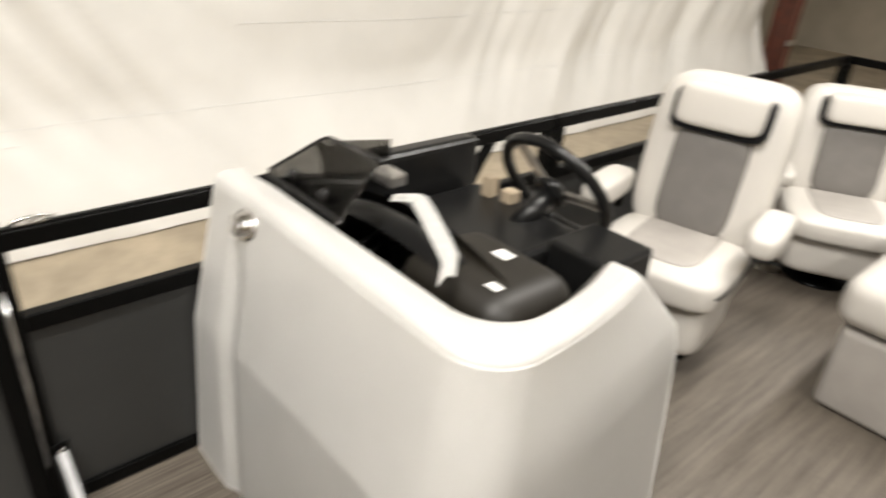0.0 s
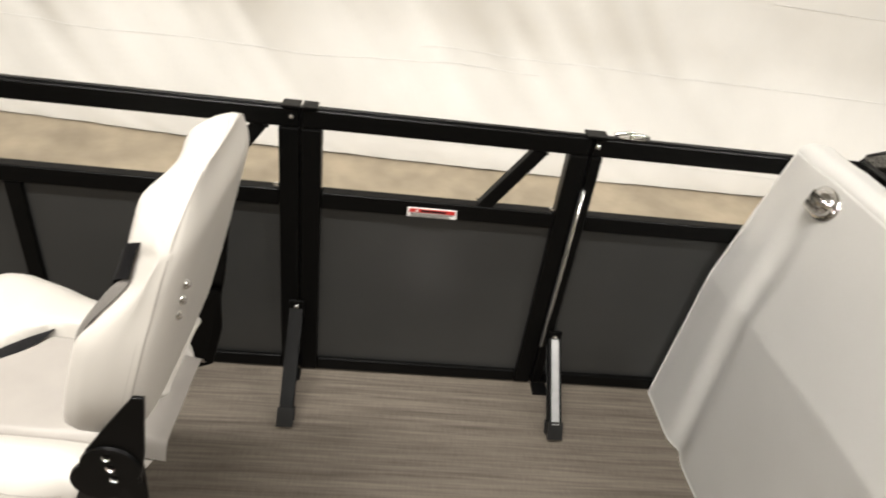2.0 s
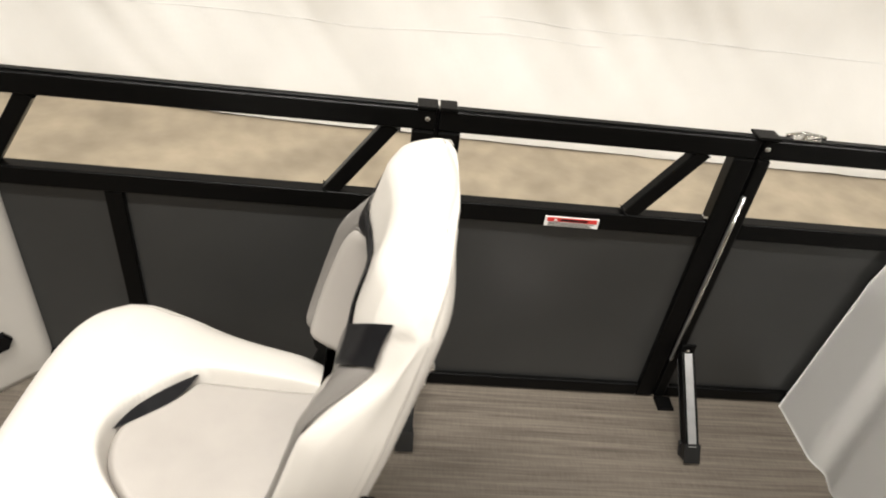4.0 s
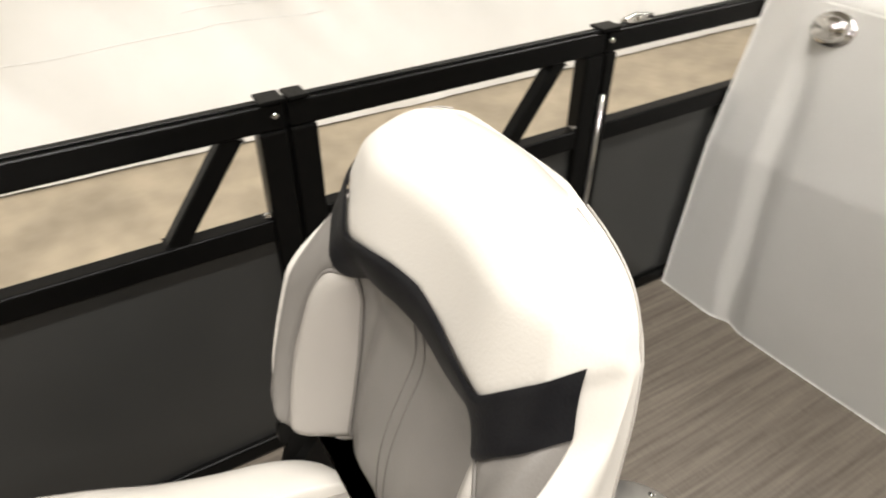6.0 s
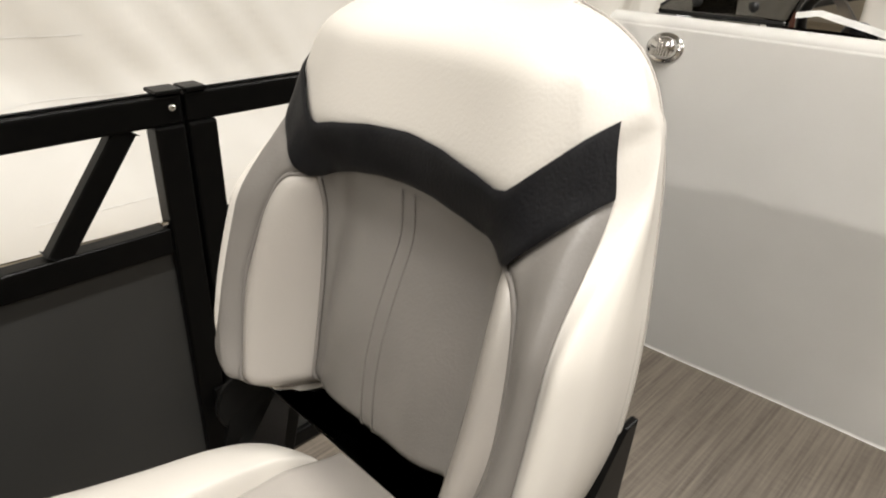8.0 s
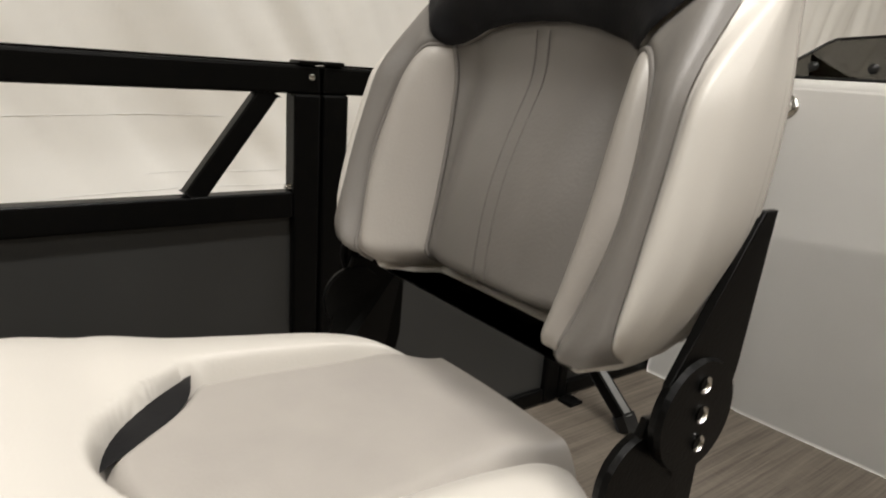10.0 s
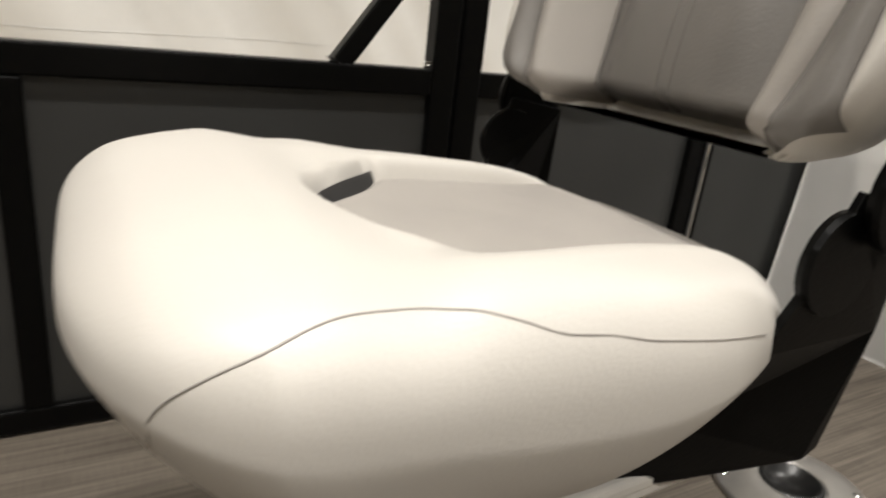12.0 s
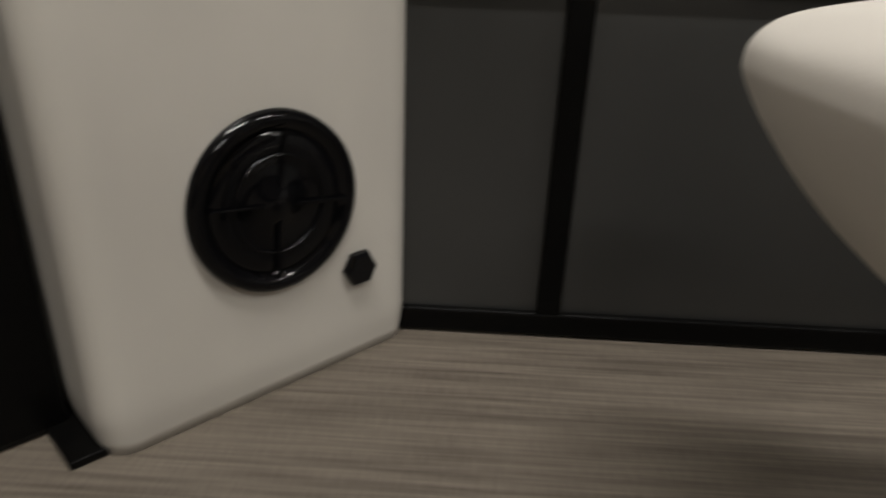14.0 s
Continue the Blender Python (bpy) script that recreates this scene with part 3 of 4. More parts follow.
    def insert(s, t):
        v = -0.108 + (0.206 + 0.016 * smooth_step(0.0, 0.7, t)) * s
        notch = max(0.0, math.sin(math.pi * min(1.0, max(0.0, (v + 0.108) / 0.100)))) * 0.026
        front = seat_front(v) - 0.006 - notch
        u = -0.026 + (front + 0.026) * t
        b = min(1.0, 10 * min(s, 1 - s)) * min(1.0, 18 * (1 - t))
        b = b * (2 - b)
        z = curve([(-0.03, 0.458), (0.05, 0.477), (0.2, 0.484), (0.30, 0.488)], u) - 0.024 * (1 - b) + 0.003 * (1 - (2 * s - 1) ** 2)
        return Vector((u, v, z))
    part("insert", grid(insert, 64, 72), SEAT_VINYL, cush, "grey seat insert", True)

    # Flat black sheet laid over the recess, painting the shade of its depth.
    def recess_shade(s, t):
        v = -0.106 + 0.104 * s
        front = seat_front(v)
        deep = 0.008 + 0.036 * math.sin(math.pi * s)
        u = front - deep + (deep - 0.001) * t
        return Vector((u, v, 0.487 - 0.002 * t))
    part("gap_shade", grid(recess_shade, 44, 24), BLACK_VINYL, cush, "flat black sheet for the shade in the recess before the insert", True)
    # sewn seam round each side panel
    for sgn in (1, -1):
        pts = []
        for i in range(61):
            t = i / 60
            theta = radians(spline([(0, 18), (0.08, 30), (0.15, 41.5), (0.22, 48), (0.3, 56), (0.4, 66), (0.52, 78), (0.6, 84), (0.7, 88), (0.8, 91), (0.9, 97), (1, 119)], t))
            phi = radians(spline([(0, -40), (0.08, -14), (0.15, -2), (0.22, 7.6), (0.3, 20), (0.4, 33), (0.52, 40), (0.6, 38), (0.7, 31), (0.8, 22), (0.9, 18.5), (1, 11)], t))
            theta = min(theta, radians(90) - (radians(90) - theta) * 0.74)
            pts.append(block(sgn * theta, phi))
        part("side_seam", pipe(pts, 0.0007, seg=5), PALE_VINYL, cush, "thin sewn side seam", True)
    # moulded base under the cushion
    def tilt(bm):
        for v in bm.verts:
            v.co.z += 0.034 * smooth_step(0.32, 0.0, v.co.x)
        return bm
    part("seat_base", tilt(prism([(0.045, -0.135), (0.27, -0.135), (0.31, -0.09), (0.31, 0.07), (0.27, 0.138), (0.045, 0.148)], 0.293, 0.307, bevel=0.004)), BASE_WHITE, ob, "white moulded seat base")
    part("base_lip", tilt(prism([(0.035, -0.141), (0.28, -0.142), (0.32, -0.09), (0.32, 0.07), (0.28, 0.146), (0.035, 0.156)], 0.309, 0.322, bevel=0.004)), BASE_WHITE, ob)

    # hinges: two black plates with bolts
    for sgn in (1, -1):
        y0, y1 = sgn * 0.190, sgn * 0.196
        arm = [(-0.058, 0.668), (-0.044, 0.668), (0.000, 0.605), (0.024, 0.570), (0.028, 0.530), (-0.036, 0.515), (-0.046, 0.57)]
        h = part("hinge", prism(arm, min(y0, y1), max(y0, y1), "y", 0.0015), BLACK_METAL, ob, "black folding hinge with bolts")
        part("disc", lathe([(0, -0.004), (0.036, -0.004), (0.037, 0.0), (0.036, 0.005), (0, 0.005)], pose(-0.004, sgn * 0.196, 0.545, 90), 36), BLACK_METAL, h)
        part("disc", lathe([(0, -0.004), (0.033, -0.004), (0.034, 0.0), (0.033, 0.005), (0, 0.005)], pose(0.024, sgn * 0.183, 0.500, 90), 36), BLACK_METAL, h)
        low_plate = [(-0.038, 0.535), (0.026, 0.545), (0.046, 0.490), (0.066, 0.440), (0.10, 0.385), (0.132, 0.358), (0.150, 0.340), (0.138, 0.330), (0.0, 0.355), (-0.014, 0.362), (-0.036, 0.45)]
        bm = prism(low_plate, sgn * 0.181, sgn * 0.187, "y", 0.0015)
        for v in bm.verts:
            v.co.y -= sgn * 0.050 * smooth_step(0.03, 0.16, v.co.x)
        part("lower_plate", bm, BLACK_METAL, h)
        for bx, bz in ((-0.003, 0.567), (-0.005, 0.547), (-0.007, 0.527)):
            part("bolt", lathe([(0.0, 0.003), (0.003, 0.0028), (0.0052, 0.0016), (0.0056, 0.0)], pose(bx, sgn * 0.202, bz, 90 * sgn), 16), CHROME, h, "bright bolt head", True)
    # slide and pedestal
    part("slide", box(0.06, 0.29, -0.07, 0.07, 0.262, 0.292, 0.004), BLACK_METAL, ob, "black seat slide")
    part("pedestal", lathe([(0.0, 0.0), (0.13, 0.0), (0.132, 0.008), (0.05, 0.022), (0.036, 0.04), (0.036, 0.245), (0.07, 0.256), (0.07, 0.263), (0, 0.263)], pose(0.19, 0.0, 0), 40), BLACK_METAL, ob, "short black pedestal", True)
    part("lever", pipe([(0.25, 0.02, 0.288), (0.305, -0.015, 0.298), (0.330, -0.026, 0.298)], 0.007), PLASTIC, ob, "black slide lever", True)
    part("lever_grip", bar((0.330, -0.026, 0.304), (0.333, -0.026, 0.272), 0.013, 0.008, 0.003, up=(1, 0, 0)), PLASTIC, ob, "black lever grip")
    part("slide_stop", box(0.291, 0.31, -0.005, 0.03, 0.25, 0.291, 0.004), PLASTIC, ob)
    return ob


build_chair()

# table socket in the deck
sock = thing("floor_socket", "round brushed steel floor socket with black cup", "floor socket", m=pose(0.384, -0.503, 0))
part("plate", lathe([(0, 0.0), (0.112, 0.0), (0.114, 0.003), (0.108, 0.008), (0.075, 0.013), (0.052, 0.017), (0.046, 0.016), (0.044, 0.010)], seg=56), STEEL, sock, smooth=True)
part("cup", lathe([(0.046, 0.016), (0.043, 0.0185), (0.038, 0.018), (0.035, 0.009), (0, 0.008)], seg=40), PLASTIC, sock, "black plastic cup", True)
for k in range(6):
    a = k * math.pi / 3 + 0.4
    part("screw", lathe([(0, 0.0035), (0.005, 0.003), (0.007, 0)], pose(0.096 * math.cos(a), 0.096 * math.sin(a), 0.0085), 12), CHROME, sock, smooth=True)

# ---- speaker pod ----
POD = pose(-0.80, 0.0, 0, 0, 0, math.degrees(math.atan2(-0.30, -0.277)))   # x along the face, away from the fence; y out of it
pod = thing("seat_pod", "white moulded pod with a round black speaker on its face", "pod", m=POD)


def pod_body(s, t):
    wid, high, deep, r = 0.443, 0.62, 0.30, 0.035
    z = high * t
    pts = [(0.0, -deep), (0.0, -0.0), (wid, 0.0), (wid, -deep)]
    n, k = 4, s * 4 % 4
    i = int(k)
    f = k - i
    a, b = Vector(pts[i]), Vector(pts[(i + 1) % 4])
    p = a + (b - a) * f
    c = Vector((wid / 2, -deep / 2))
    q = p - c
    hx, hy = wid / 2 - r, deep / 2 - r
    core = Vector((max(-hx, min(hx, q.x)), max(-hy, min(hy, q.y))))
    e = q - core
    if e.length > r:
        q = core + e.normalized() * r
    tuck = 0.004 * smooth_step(0.05, 0.0, z)
    q = Vector((q.x * (1 - tuck / (wid / 2)), q.y * (1 - tuck / (deep / 2))))
    return Vector((q.x + c.x, q.y + c.y, z))


bm = grid(pod_body, 160, 40, wrap=True)
bmesh.ops.holes_fill(bm, edges=[e for e in bm.edges if e.is_boundary], sides=400)
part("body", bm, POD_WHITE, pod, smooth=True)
part("cushion", box(-0.01, 0.455, -0.32, 0.02, 0.62, 0.70, 0.03, 5), WHITE_VINYL, pod, "white vinyl cushion", True)
SPK = Matrix.Translation((0.216, 0.001, 0.256)) @ pose(0, 0, 0, -90) @ Matrix.Diagonal((1.06, 1.06, 1, 1))
speaker = part("speaker", lathe([(0.0, 0.004), (0.082, 0.004), (0.086, 0.010), (0.094, 0.013), (0.101, 0.010), (0.103, 0.0)], SPK, 64), GLOSS_BLACK, pod, "round gloss black speaker", True)
part("cone", lathe([(0.0, 0.012), (0.018, 0.011), (0.024, 0.006), (0.060, 0.007), (0.074, 0.009), (0.080, 0.005)], SPK, 48), GLOSS_BLACK, speaker, smooth=True)
for k in range(4):
    a = k * math.pi / 2 + 0.12
    d = Vector((math.cos(a), 0, math.sin(a)))
    c = Vector((0.216, 0.0135, 0.256))
    part("grille_bar", bar(c + d * 0.02 - Vector((0, 0.003, 0)), c + d * 0.090, 0.003, 0.003, 0.0008), GLOSS_BLACK, speaker)
part("grille_ring", lathe([(0.053, 0.0085), (0.054, 0.0105), (0.056, 0.0105), (0.057, 0.0085)], SPK, 48), GLOSS_BLACK, speaker, smooth=True)
knob = part("latch", lathe([(0.026, 0.0), (0.025, 0.008), (0.021, 0.013), (0.0, 0.013)], Matrix.Translation((0.100, 0.001, 0.139)) @ pose(0, 0, 0, -90), 6), GLOSS_BLACK, pod, "small six-sided black latch")
part("toe_trim", box(0.425, 0.475, -0.26, -0.02, 0.0, 0.010, 0.003), BLACK_METAL, pod, "black plastic toe piece")
# Black board added to stand for the dark void beside the pod.
dark = thing("void_board", "black board added for the dark void beside the white pod", "panel", m=POD)
part("board", box(0.448, 0.92, -0.30, -0.10, 0.0, 0.57, 0.01), BLACK_METAL, dark)
part("top_trim", box(0.443, 0.925, -0.305, -0.095, 0.57, 0.60, 0.008), PLASTIC, dark)


# ---- helm console ----
CT = 0.772       # height of the console's flat rim


def face_x(y, z):
    """The forward face: a lower part that leans out a little, a crease, and an upper part that leans back."""
    low = 0.986 + 0.026 * smooth_step(-0.15, -0.85, y)
    crease = 0.415 + 0.03 * smooth_step(-0.1, -0.6, y)
    if z < crease:
        x = low + (1.018 - low) * (z / crease)
    else:
        t = (z - crease) / (CT - crease)
        x = 1.018 + 0.085 * t
    # upright hollow near the fence
    c = -0.135 - 0.13 * (1 - z / CT) * 0.6
    x += 0.012 * math.exp(-((y - c) / 0.028) ** 2) * smooth_step(0.72, 0.55, z)
    if y > c:
        x -= 0.006 * smooth_step(0.0, 0.05, y - c)
    return x


def build_console():
    ob = thing("helm_console", "white moulded helm console with open dash well", "console")
    y_ai, r = -0.925, 0.11

    def outline(s, z, inset=0.0):
        """A point round the outside, from the fence along the front, round the aisle corner and aft."""
        x_aft = linear([(0, 1.80), (0.61, 1.69), (CT, 1.53)], z)
        lean_in = 0.03 * smooth_step(0.5, CT, z)
        ya = y_ai + lean_in + inset
        if s < 0.5:
            y = -0.006 + (ya + r + 0.006) * (s / 0.5)
            return face_x(y, z) + inset, y
        if s < 0.68:
            a = (s - 0.5) / 0.18 * math.pi / 2
            fx = face_x(ya + r, z) + inset
            return fx + r - r * math.cos(a), ya + r - r * math.sin(a)
        f = (s - 0.68) / 0.32
        fx = face_x(ya + r, z) + inset + r
        return fx + (x_aft - fx) * f, ya + 0.05 * f * f

    def shell(s, t):
        if t < 0.8:
            z = CT * (t / 0.8) - 0.0
            z = min(z, CT - 0.022)
            x, y = outline(s, z)
            return Vector((x, y, z))
        if t < 0.9:
            a = (t - 0.8) / 0.1 * math.pi / 2
            x, y = outline(s, CT - 0.022 + 0.022 * math.sin(a), 0.028 * (1 - math.cos(a)))
            return Vector((x, y, CT - 0.022 + 0.022 * math.sin(a)))
        f = (t - 0.9) / 0.1
        if f < 0.6:
            g = f / 0.6
            x, y = outline(s, CT, 0.028 + 0.042 * g)
            return Vector((x, y, CT - 0.004 * g))
        g = (f - 0.6) / 0.4
        x, y = outline(s, CT, 0.070 + 0.01 * math.sin(g * math.pi / 2))
        return Vector((x, y, CT - 0.004 - 0.16 * g))
    bm = grid(shell, 150, 110)
    bmesh.ops.solidify(bm, geom=bm.faces[:], thickness=-0.004)
    part("shell", bm, GELCOAT, ob, smooth=True)
    # aft edge flange and dark well
    well = grid(lambda s, t: Vector((1.12 + 0.46 * s, -0.78 + 0.74 * t, 0.44 - 0.06 * s)), 8, 8)
    part("well_floor", well, HARNESS, ob, "dark lining of the open well")
    part("well_wall", grid(lambda s, t: Vector((1.205 - 0.02 * t, -0.785 + 0.75 * s, 0.44 + 0.30 * t)), 6, 4), HARNESS, ob)
    part("well_wall", grid(lambda s, t: Vector((1.20 + 0.34 * s, -0.782, 0.44 + 0.26 * t)), 6, 4), HARNESS, ob)
    part("well_wall", grid(lambda s, t: Vector((1.19 + 0.42 * s, -0.03, 0.44 + 0.31 * t)), 6, 4), PLASTIC, ob)
    part("kick_panel", box(1.66, 1.675, -0.82, -0.03, 0.0, 0.55, 0.004), PLASTIC, ob, "black aft panel")
    part("toe_line", grid(lambda s, t: Vector((1.13 + 0.50 * s, -0.884 + 0.012 * s, 0.12 + 0.40 * s + 0.012 * t)), 20, 2), GELCOAT, ob, "raised moulded line", True)
    # dash pod with instruments
    dash = part("dash", grid(lambda s, t: Vector((1.36 + 0.16 * t + 0.03 * math.sin(math.pi * s), -0.70 + 0.60 * s, 0.72 - 0.20 * t + 0.03 * math.sin(math.pi * s))), 24, 12), HARNESS, ob, "dark brown dash moulding", True)
    part("dash_hood", grid(lambda s, t: Vector((1.30 + 0.10 * t, -0.66 + 0.54 * s, 0.66 + 0.085 * math.sin(math.pi * (0.25 + 0.6 * t)) * math.sin(math.pi * s) ** 0.4)), 24, 10), PLASTIC, dash, smooth=True)
    part("white_bracket", bracket(), LABEL_WHITE, ob, "curved white plastic strip", True)
    for gx, gy, gz in ((1.47, -0.30, 0.66), (1.47, -0.20, 0.67), (1.50, -0.42, 0.63)):
        g = part("gauge", lathe([(0, 0.0), (0.034, 0.0), (0.040, 0.006), (0.038, 0.012), (0.033, 0.009), (0, 0.008)], pose(gx, gy, gz, 0, 48, 0), 28), GLOSS_BLACK, dash, "round black gauge", True)
        part("bezel", lathe([(0.034, 0.010), (0.038, 0.014), (0.041, 0.010)], pose(gx, gy, gz, 0, 48, 0), 28), CHROME, g, smooth=True)
    part("switch_block", box(1.755, 1.79, -0.235, -0.20, 0.639, 0.70, 0.004), WIRE_TAN, dash, "tan connector block")
    part("switch_block", box(1.77, 1.81, -0.30, -0.26, 0.639, 0.675, 0.004), WIRE_TAN, dash, "tan connector block")
    part("dash_side", box(1.24, 1.84, -0.100, -0.03, 0.44, 0.762, 0.02, 3), PLASTIC, dash, "dark moulded side of the dash")
    part("dash_block", box(1.50, 1.82, -0.52, -0.12, 0.44, 0.64, 0.02, 3), PLASTIC, dash)
    part("instrument", box(1.43, 1.48, -0.22, -0.14, 0.73, 0.765, 0.008, 2), STEEL, dash, "bright instrument housing")
    part("dash_cover", box(1.275, 1.52, -0.745, -0.43, 0.50, 0.722, 0.065, 6), HARNESS, dash, "dark brown moulded cover", True)
    part("tag", box(1.425, 1.455, -0.61, -0.57, 0.7215, 0.7235), LABEL_WHITE, dash, "small white tag")
    part("tag", box(1.325, 1.345, -0.685, -0.655, 0.7215, 0.7235), LABEL_WHITE, dash, "small white tag")
    for k in range(7):
        y0 = -0.62 + 0.075 * k
        pts = [(1.26 + 0.03 * math.sin(k), y0, 0.60), (1.36, y0 + 0.04 * math.sin(2.1 * k), 0.66 + 0.03 * math.cos(k)), (1.46, y0 + 0.05, 0.60), (1.55, y0 + 0.02 * k * 0.3, 0.52)]
        part("cable", pipe(pts, 0.006), PLASTIC, ob, "black cable", True)
    # steering wheel
    wm = pose(1.86, -0.37, 0.70, 0, 58, 0)
    wheel = part("steering_wheel", grid(lambda s, t: wm @ Vector(((0.165 + 0.016 * math.cos(2 * math.pi * t)) * math.cos(2 * math.pi * s), (0.165 + 0.016 * math.cos(2 * math.pi * t)) * math.sin(2 * math.pi * s), 0.016 * math.sin(2 * math.pi * t))), 56, 12), PLASTIC, ob, "black steering wheel with silver spokes", True)
    part("hub", lathe([(0, 0.0), (0.045, 0.0), (0.05, 0.012), (0.04, 0.028), (0, 0.03)], wm @ Matrix.Translation((0, 0, -0.03)), 28), PLASTIC, wheel, smooth=True)
    for a in (0.5, 2.6, 4.71):
        d = Vector((math.cos(a), math.sin(a), 0))
        part("spoke", bar(wm @ (d * 0.035 + Vector((0, 0, -0.012))), wm @ (d * 0.160), 0.026, 0.008, 0.002, up=wm.to_3x3() @ Vector((0, 0, 1))), STEEL, wheel, "silver spoke")
    part("column", pipe([wm @ Vector((0, 0, -0.02)), wm @ Vector((0, 0, -0.16))], 0.03, seg=16), PLASTIC, wheel, smooth=True)
    # throttle box
    part("throttle_box", box(1.66, 1.84, -0.70, -0.525, 0.49, 0.67, 0.012, 3), PLASTIC, ob, "black throttle box")
    part("throttle_lever", bar((1.57, -0.66, 0.56), (1.63, -0.72, 0.69), 0.022, 0.016, 0.004), STEEL, ob, "silver throttle lever")
    return ob


def bracket():
    def f(s, t):
        pts = [(1.345, -0.345, 0.775), (1.380, -0.385, 0.782), (1.356, -0.45, 0.772), (1.328, -0.518, 0.762), (1.300, -0.582, 0.752), (1.248, -0.632, 0.742)]
        k = s * (len(pts) - 1)
        i = min(int(k), len(pts) - 2)
        p = Vector(pts[i]).lerp(Vector(pts[i + 1]), k - i)
        w = 0.020 + 0.012 * smooth_step(0, 0.3, s)
        return p + Vector((w * (t - 0.5) * 1.6, 0.008 * (t - 0.5), 0.012 * math.sin(math.pi * t)))
    bm = grid(f, 24, 6)
    bmesh.ops.solidify(bm, geom=bm.faces[:], thickness=0.003)
    return bm


build_console()

# windscreen on the rim by the fence
shield = thing("windscreen", "low smoked acrylic windscreen on the console rim", "windscreen")
def shield_f(s, t):
    y = -0.085 - 0.30 * s
    top_w = smooth_step(0.0, 0.22, s)
    z = CT + 0.002 + (0.012 + 0.10 * linear([(0, 0.0), (0.28, 0.85), (1, 1.0)], s)) * t
    return Vector((1.19 + 0.10 * t * linear([(0, 0.1), (0.3, 1), (1, 1)], s) - 0.012 * (2 * s - 1) ** 2, y, z))
bm = grid(shield_f, 30, 10)
bmesh.ops.solidify(bm, geom=bm.faces[:], thickness=0.005)
part("pane", bm, SMOKED, shield, "smoked acrylic pane", True)
bm = grid(lambda s, t: Vector((1.19 + 0.10 + 0.20 * s, -0.115 - 0.02 * s + 0.0 * t, CT + 0.072 * (1 - 0.3 * s) * t)), 16, 6)
bmesh.ops.solidify(bm, geom=bm.faces[:], thickness=0.005)
part("pane", bm, SMOKED, shield, "smoked acrylic side pane")
part("gasket", pipe([(1.186, -0.085 - 0.30 * k / 20, CT + 0.003) for k in range(21)], 0.005), PLASTIC, shield, smooth=True)
part("rim_trim", pipe([shield_f(k / 24, 1.0) for k in range(25)], 0.0035), PLASTIC, shield, smooth=True)
for yy in (-0.17, -0.30):
    part("knob", lathe([(0, 0.010), (0.010, 0.009), (0.012, 0.0)], pose(1.20, yy, CT + 0.03, 0, -75, 0), 16), PLASTIC, shield, smooth=True)

# docking light on the face
nav = thing("docking_light", "small chrome ribbed lamp on the console face", "lamp", m=Matrix.Translation((1.089, -0.165, 0.706)) @ pose(0, 0, 0, 0, -76, 0))
part("base", lathe([(0, 0.0), (0.040, 0.0), (0.041, 0.004), (0.036, 0.007), (0, 0.008)], Matrix.Diagonal((0.85, 1.12, 1, 1)), 36), CHROME, nav, smooth=True)
part("cowl", lathe([(0.034, 0.006), (0.032, 0.016), (0.024, 0.026), (0.012, 0.031), (0, 0.032)], Matrix.Diagonal((0.78, 1.0, 1, 1)), 36), CHROME, nav, "chrome cowl", True)
for k in range(9):
    yy = -0.024 + 0.006 * k
    hh = 0.030 * math.sqrt(max(0.05, 1 - (yy / 0.033) ** 2))
    part("rib", bar((-0.020, yy, hh + 0.001), (0.016, yy, hh + 0.001), 0.0022, 0.003, 0.0006, up=(0, 0, 1)), CHROME, nav)
for yy in (-0.036, 0.036):
    part("screw", lathe([(0, 0.010), (0.005, 0.009), (0.006, 0.006)], Matrix.Translation((0, yy, 0)), 10), CHROME, nav, smooth=True)


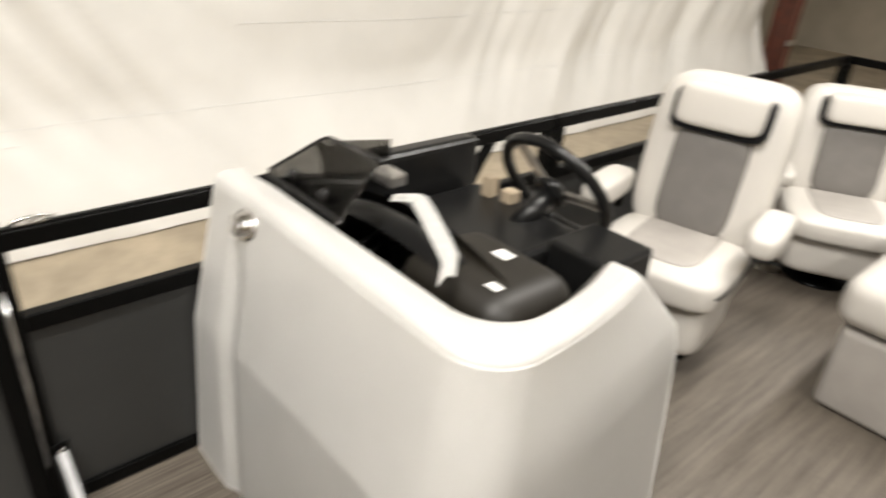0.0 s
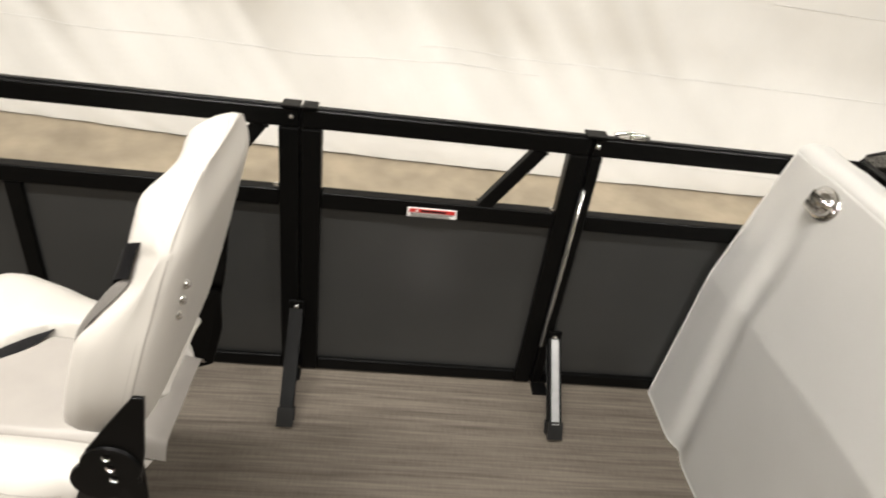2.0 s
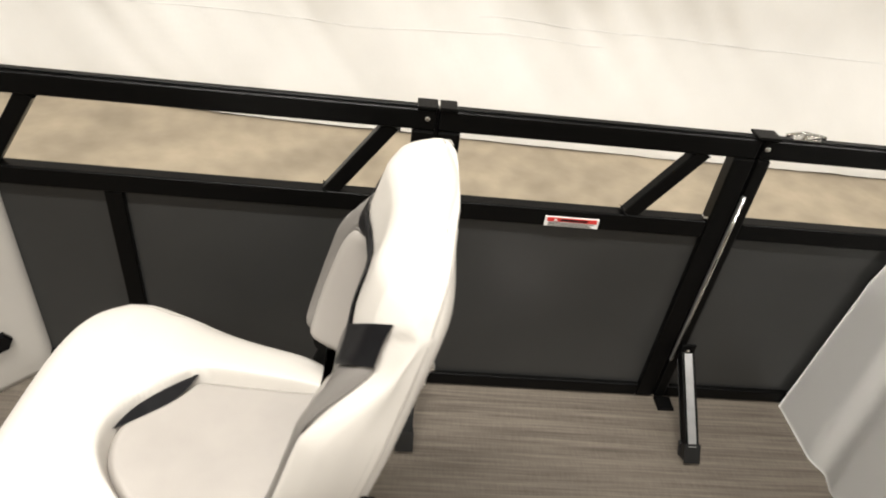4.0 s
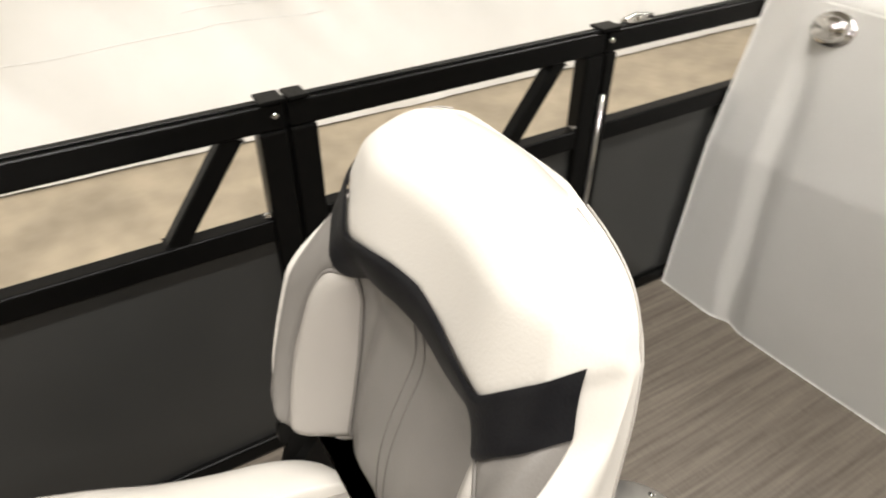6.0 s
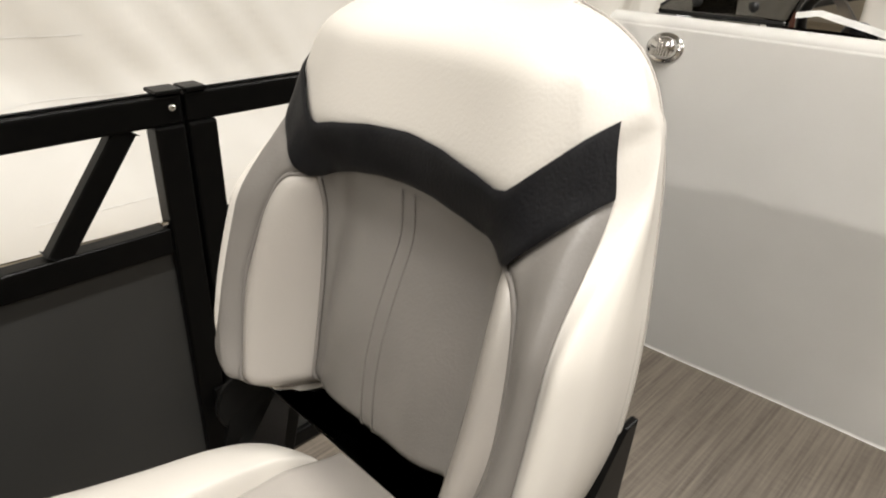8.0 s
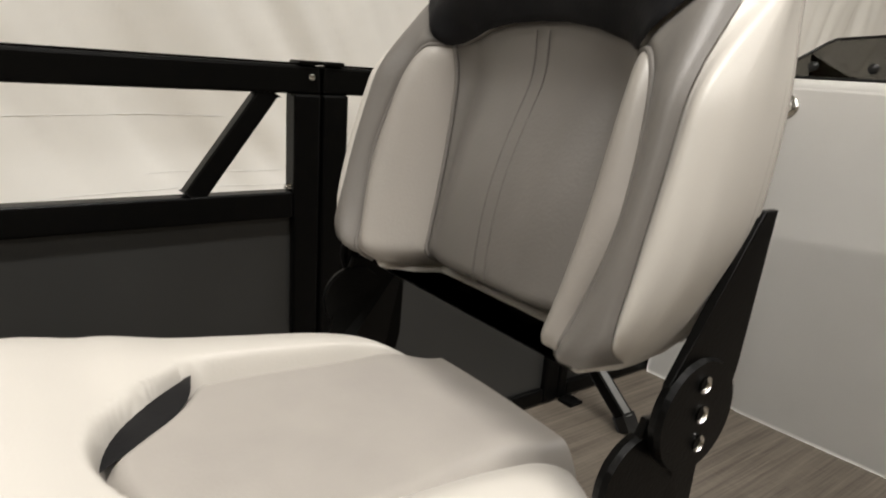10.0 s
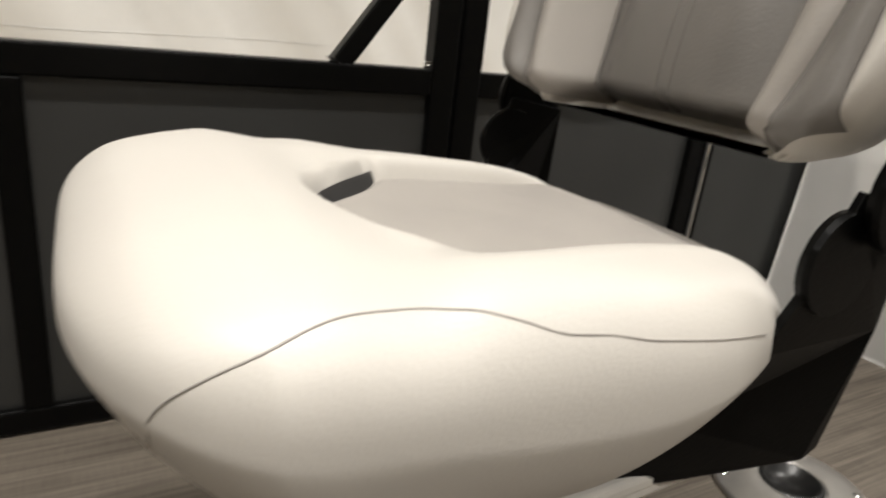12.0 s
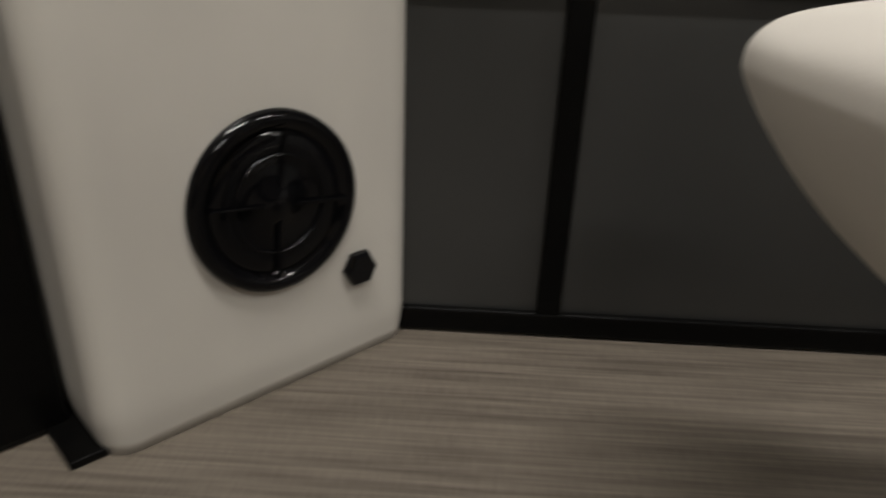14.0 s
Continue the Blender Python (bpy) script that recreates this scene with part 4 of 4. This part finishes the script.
# ---- helm chairs further aft ----
def helm_chair(m, label):
    """x forward, y to its side, z up."""
    ob = thing("helm_chair", label, "chair", "high-backed helm chairs", m=m)

    def pad(cx, cy, cz, sx, sy, sz, p=0.45, tilt=0.0):
        def f(s, t):
            a, b = 2 * math.pi * s, math.pi * (t - 0.5)
            pw = lambda v: math.copysign(abs(v) ** p, v)
            x, y, z = sx * pw(math.cos(b)) * pw(math.cos(a)), sy * pw(math.cos(b)) * pw(math.sin(a)), sz * pw(math.sin(b))
            return Vector((cx + x - tilt * z, cy + y, cz + z))
        bm = grid(f, 48, 24, wrap=True)
        bmesh.ops.remove_doubles(bm, verts=bm.verts[:], dist=0.0004)
        return bm
    part("cushion", pad(0.16, 0, 0.44, 0.27, 0.27, 0.085), WHITE_VINYL, ob, "white seat cushion", True)
    part("skirt", pad(0.14, 0, 0.27, 0.235, 0.235, 0.15, 0.35), WHITE_VINYL, ob, "white moulded seat base", True)
    part("insert", pad(0.14, 0, 0.515, 0.22, 0.15, 0.022), SEAT_VINYL, ob, "grey seat insert", True)
    part("piping", pipe([(-0.1 + 0.5 * k / 20, 0.274 - 0.02 * (k / 20) ** 6, 0.465) for k in range(21)], 0.005), BLACK_VINYL, ob, smooth=True)
    back = part("backrest", pad(-0.12, 0, 0.80, 0.085, 0.265, 0.34, 0.4, 0.20), WHITE_VINYL, ob, "white backrest", True)
    part("panel", pad(-0.040, 0, 0.74, 0.045, 0.145, 0.22, 0.35, 0.20), GREY_VINYL, back, "grey back panel", True)
    part("band", pad(-0.09, 0, 1.01, 0.068, 0.185, 0.085, 0.3, 0.20), BLACK_VINYL, back, "black band under the headrest", True)
    part("headrest", pad(-0.085, 0, 1.035, 0.085, 0.165, 0.085, 0.35, 0.20), WHITE_VINYL, back, "white headrest", True)
    for sgn in (-1, 1):
        arm = part("armrest", pad(0.12, sgn * 0.315, 0.655, 0.17, 0.062, 0.058, 0.55), WHITE_VINYL, ob, "white padded armrest", True)
        part("arm_bracket", box(-0.07, -0.03, sgn * 0.315 - 0.012, sgn * 0.315 + 0.012, 0.50, 0.66, 0.004), BLACK_METAL, arm)
    part("pedestal", lathe([(0.0, 0.0), (0.16, 0.0), (0.165, 0.01), (0.06, 0.03), (0.04, 0.05), (0.04, 0.34), (0.14, 0.36), (0, 0.362)], pose(0.12, 0, 0), 36), BLACK_METAL, ob, "black pedestal", True)
    return ob


helm_chair(pose(2.56, -0.42, 0, 0, 0, -168) @ Matrix.Diagonal((0.85, 0.85, 0.80, 1)), "white helm chair with grey back and padded armrests")
helm_chair(pose(3.62, -0.54, 0, 0, 0, -150) @ Matrix.Diagonal((0.88, 0.88, 0.68, 1)), "white helm chair with grey back further aft")

plate = thing("floor_plate", "small bright steel plate on the deck", "floor plate", m=pose(3.42, -0.42, 0))
part("disc", lathe([(0, 0.006), (0.06, 0.006), (0.075, 0.0)], seg=28), CHROME, plate, smooth=True)

# lounge seat by the aisle
lounge = thing("lounge_seat", "white vinyl lounge seat with grey base", "seat", m=pose(2.62, -1.28, 0, 0, 0, 0))
part("base", box(-0.02, 1.2, -0.72, 0.33, 0.0, 0.30, 0.03, 4), SEAT_VINYL, lounge, "grey base", True)
part("cushion", box(-0.05, 1.2, -0.72, 0.36, 0.305, 0.47, 0.06, 6), WHITE_VINYL, lounge, "white seat cushion", True)
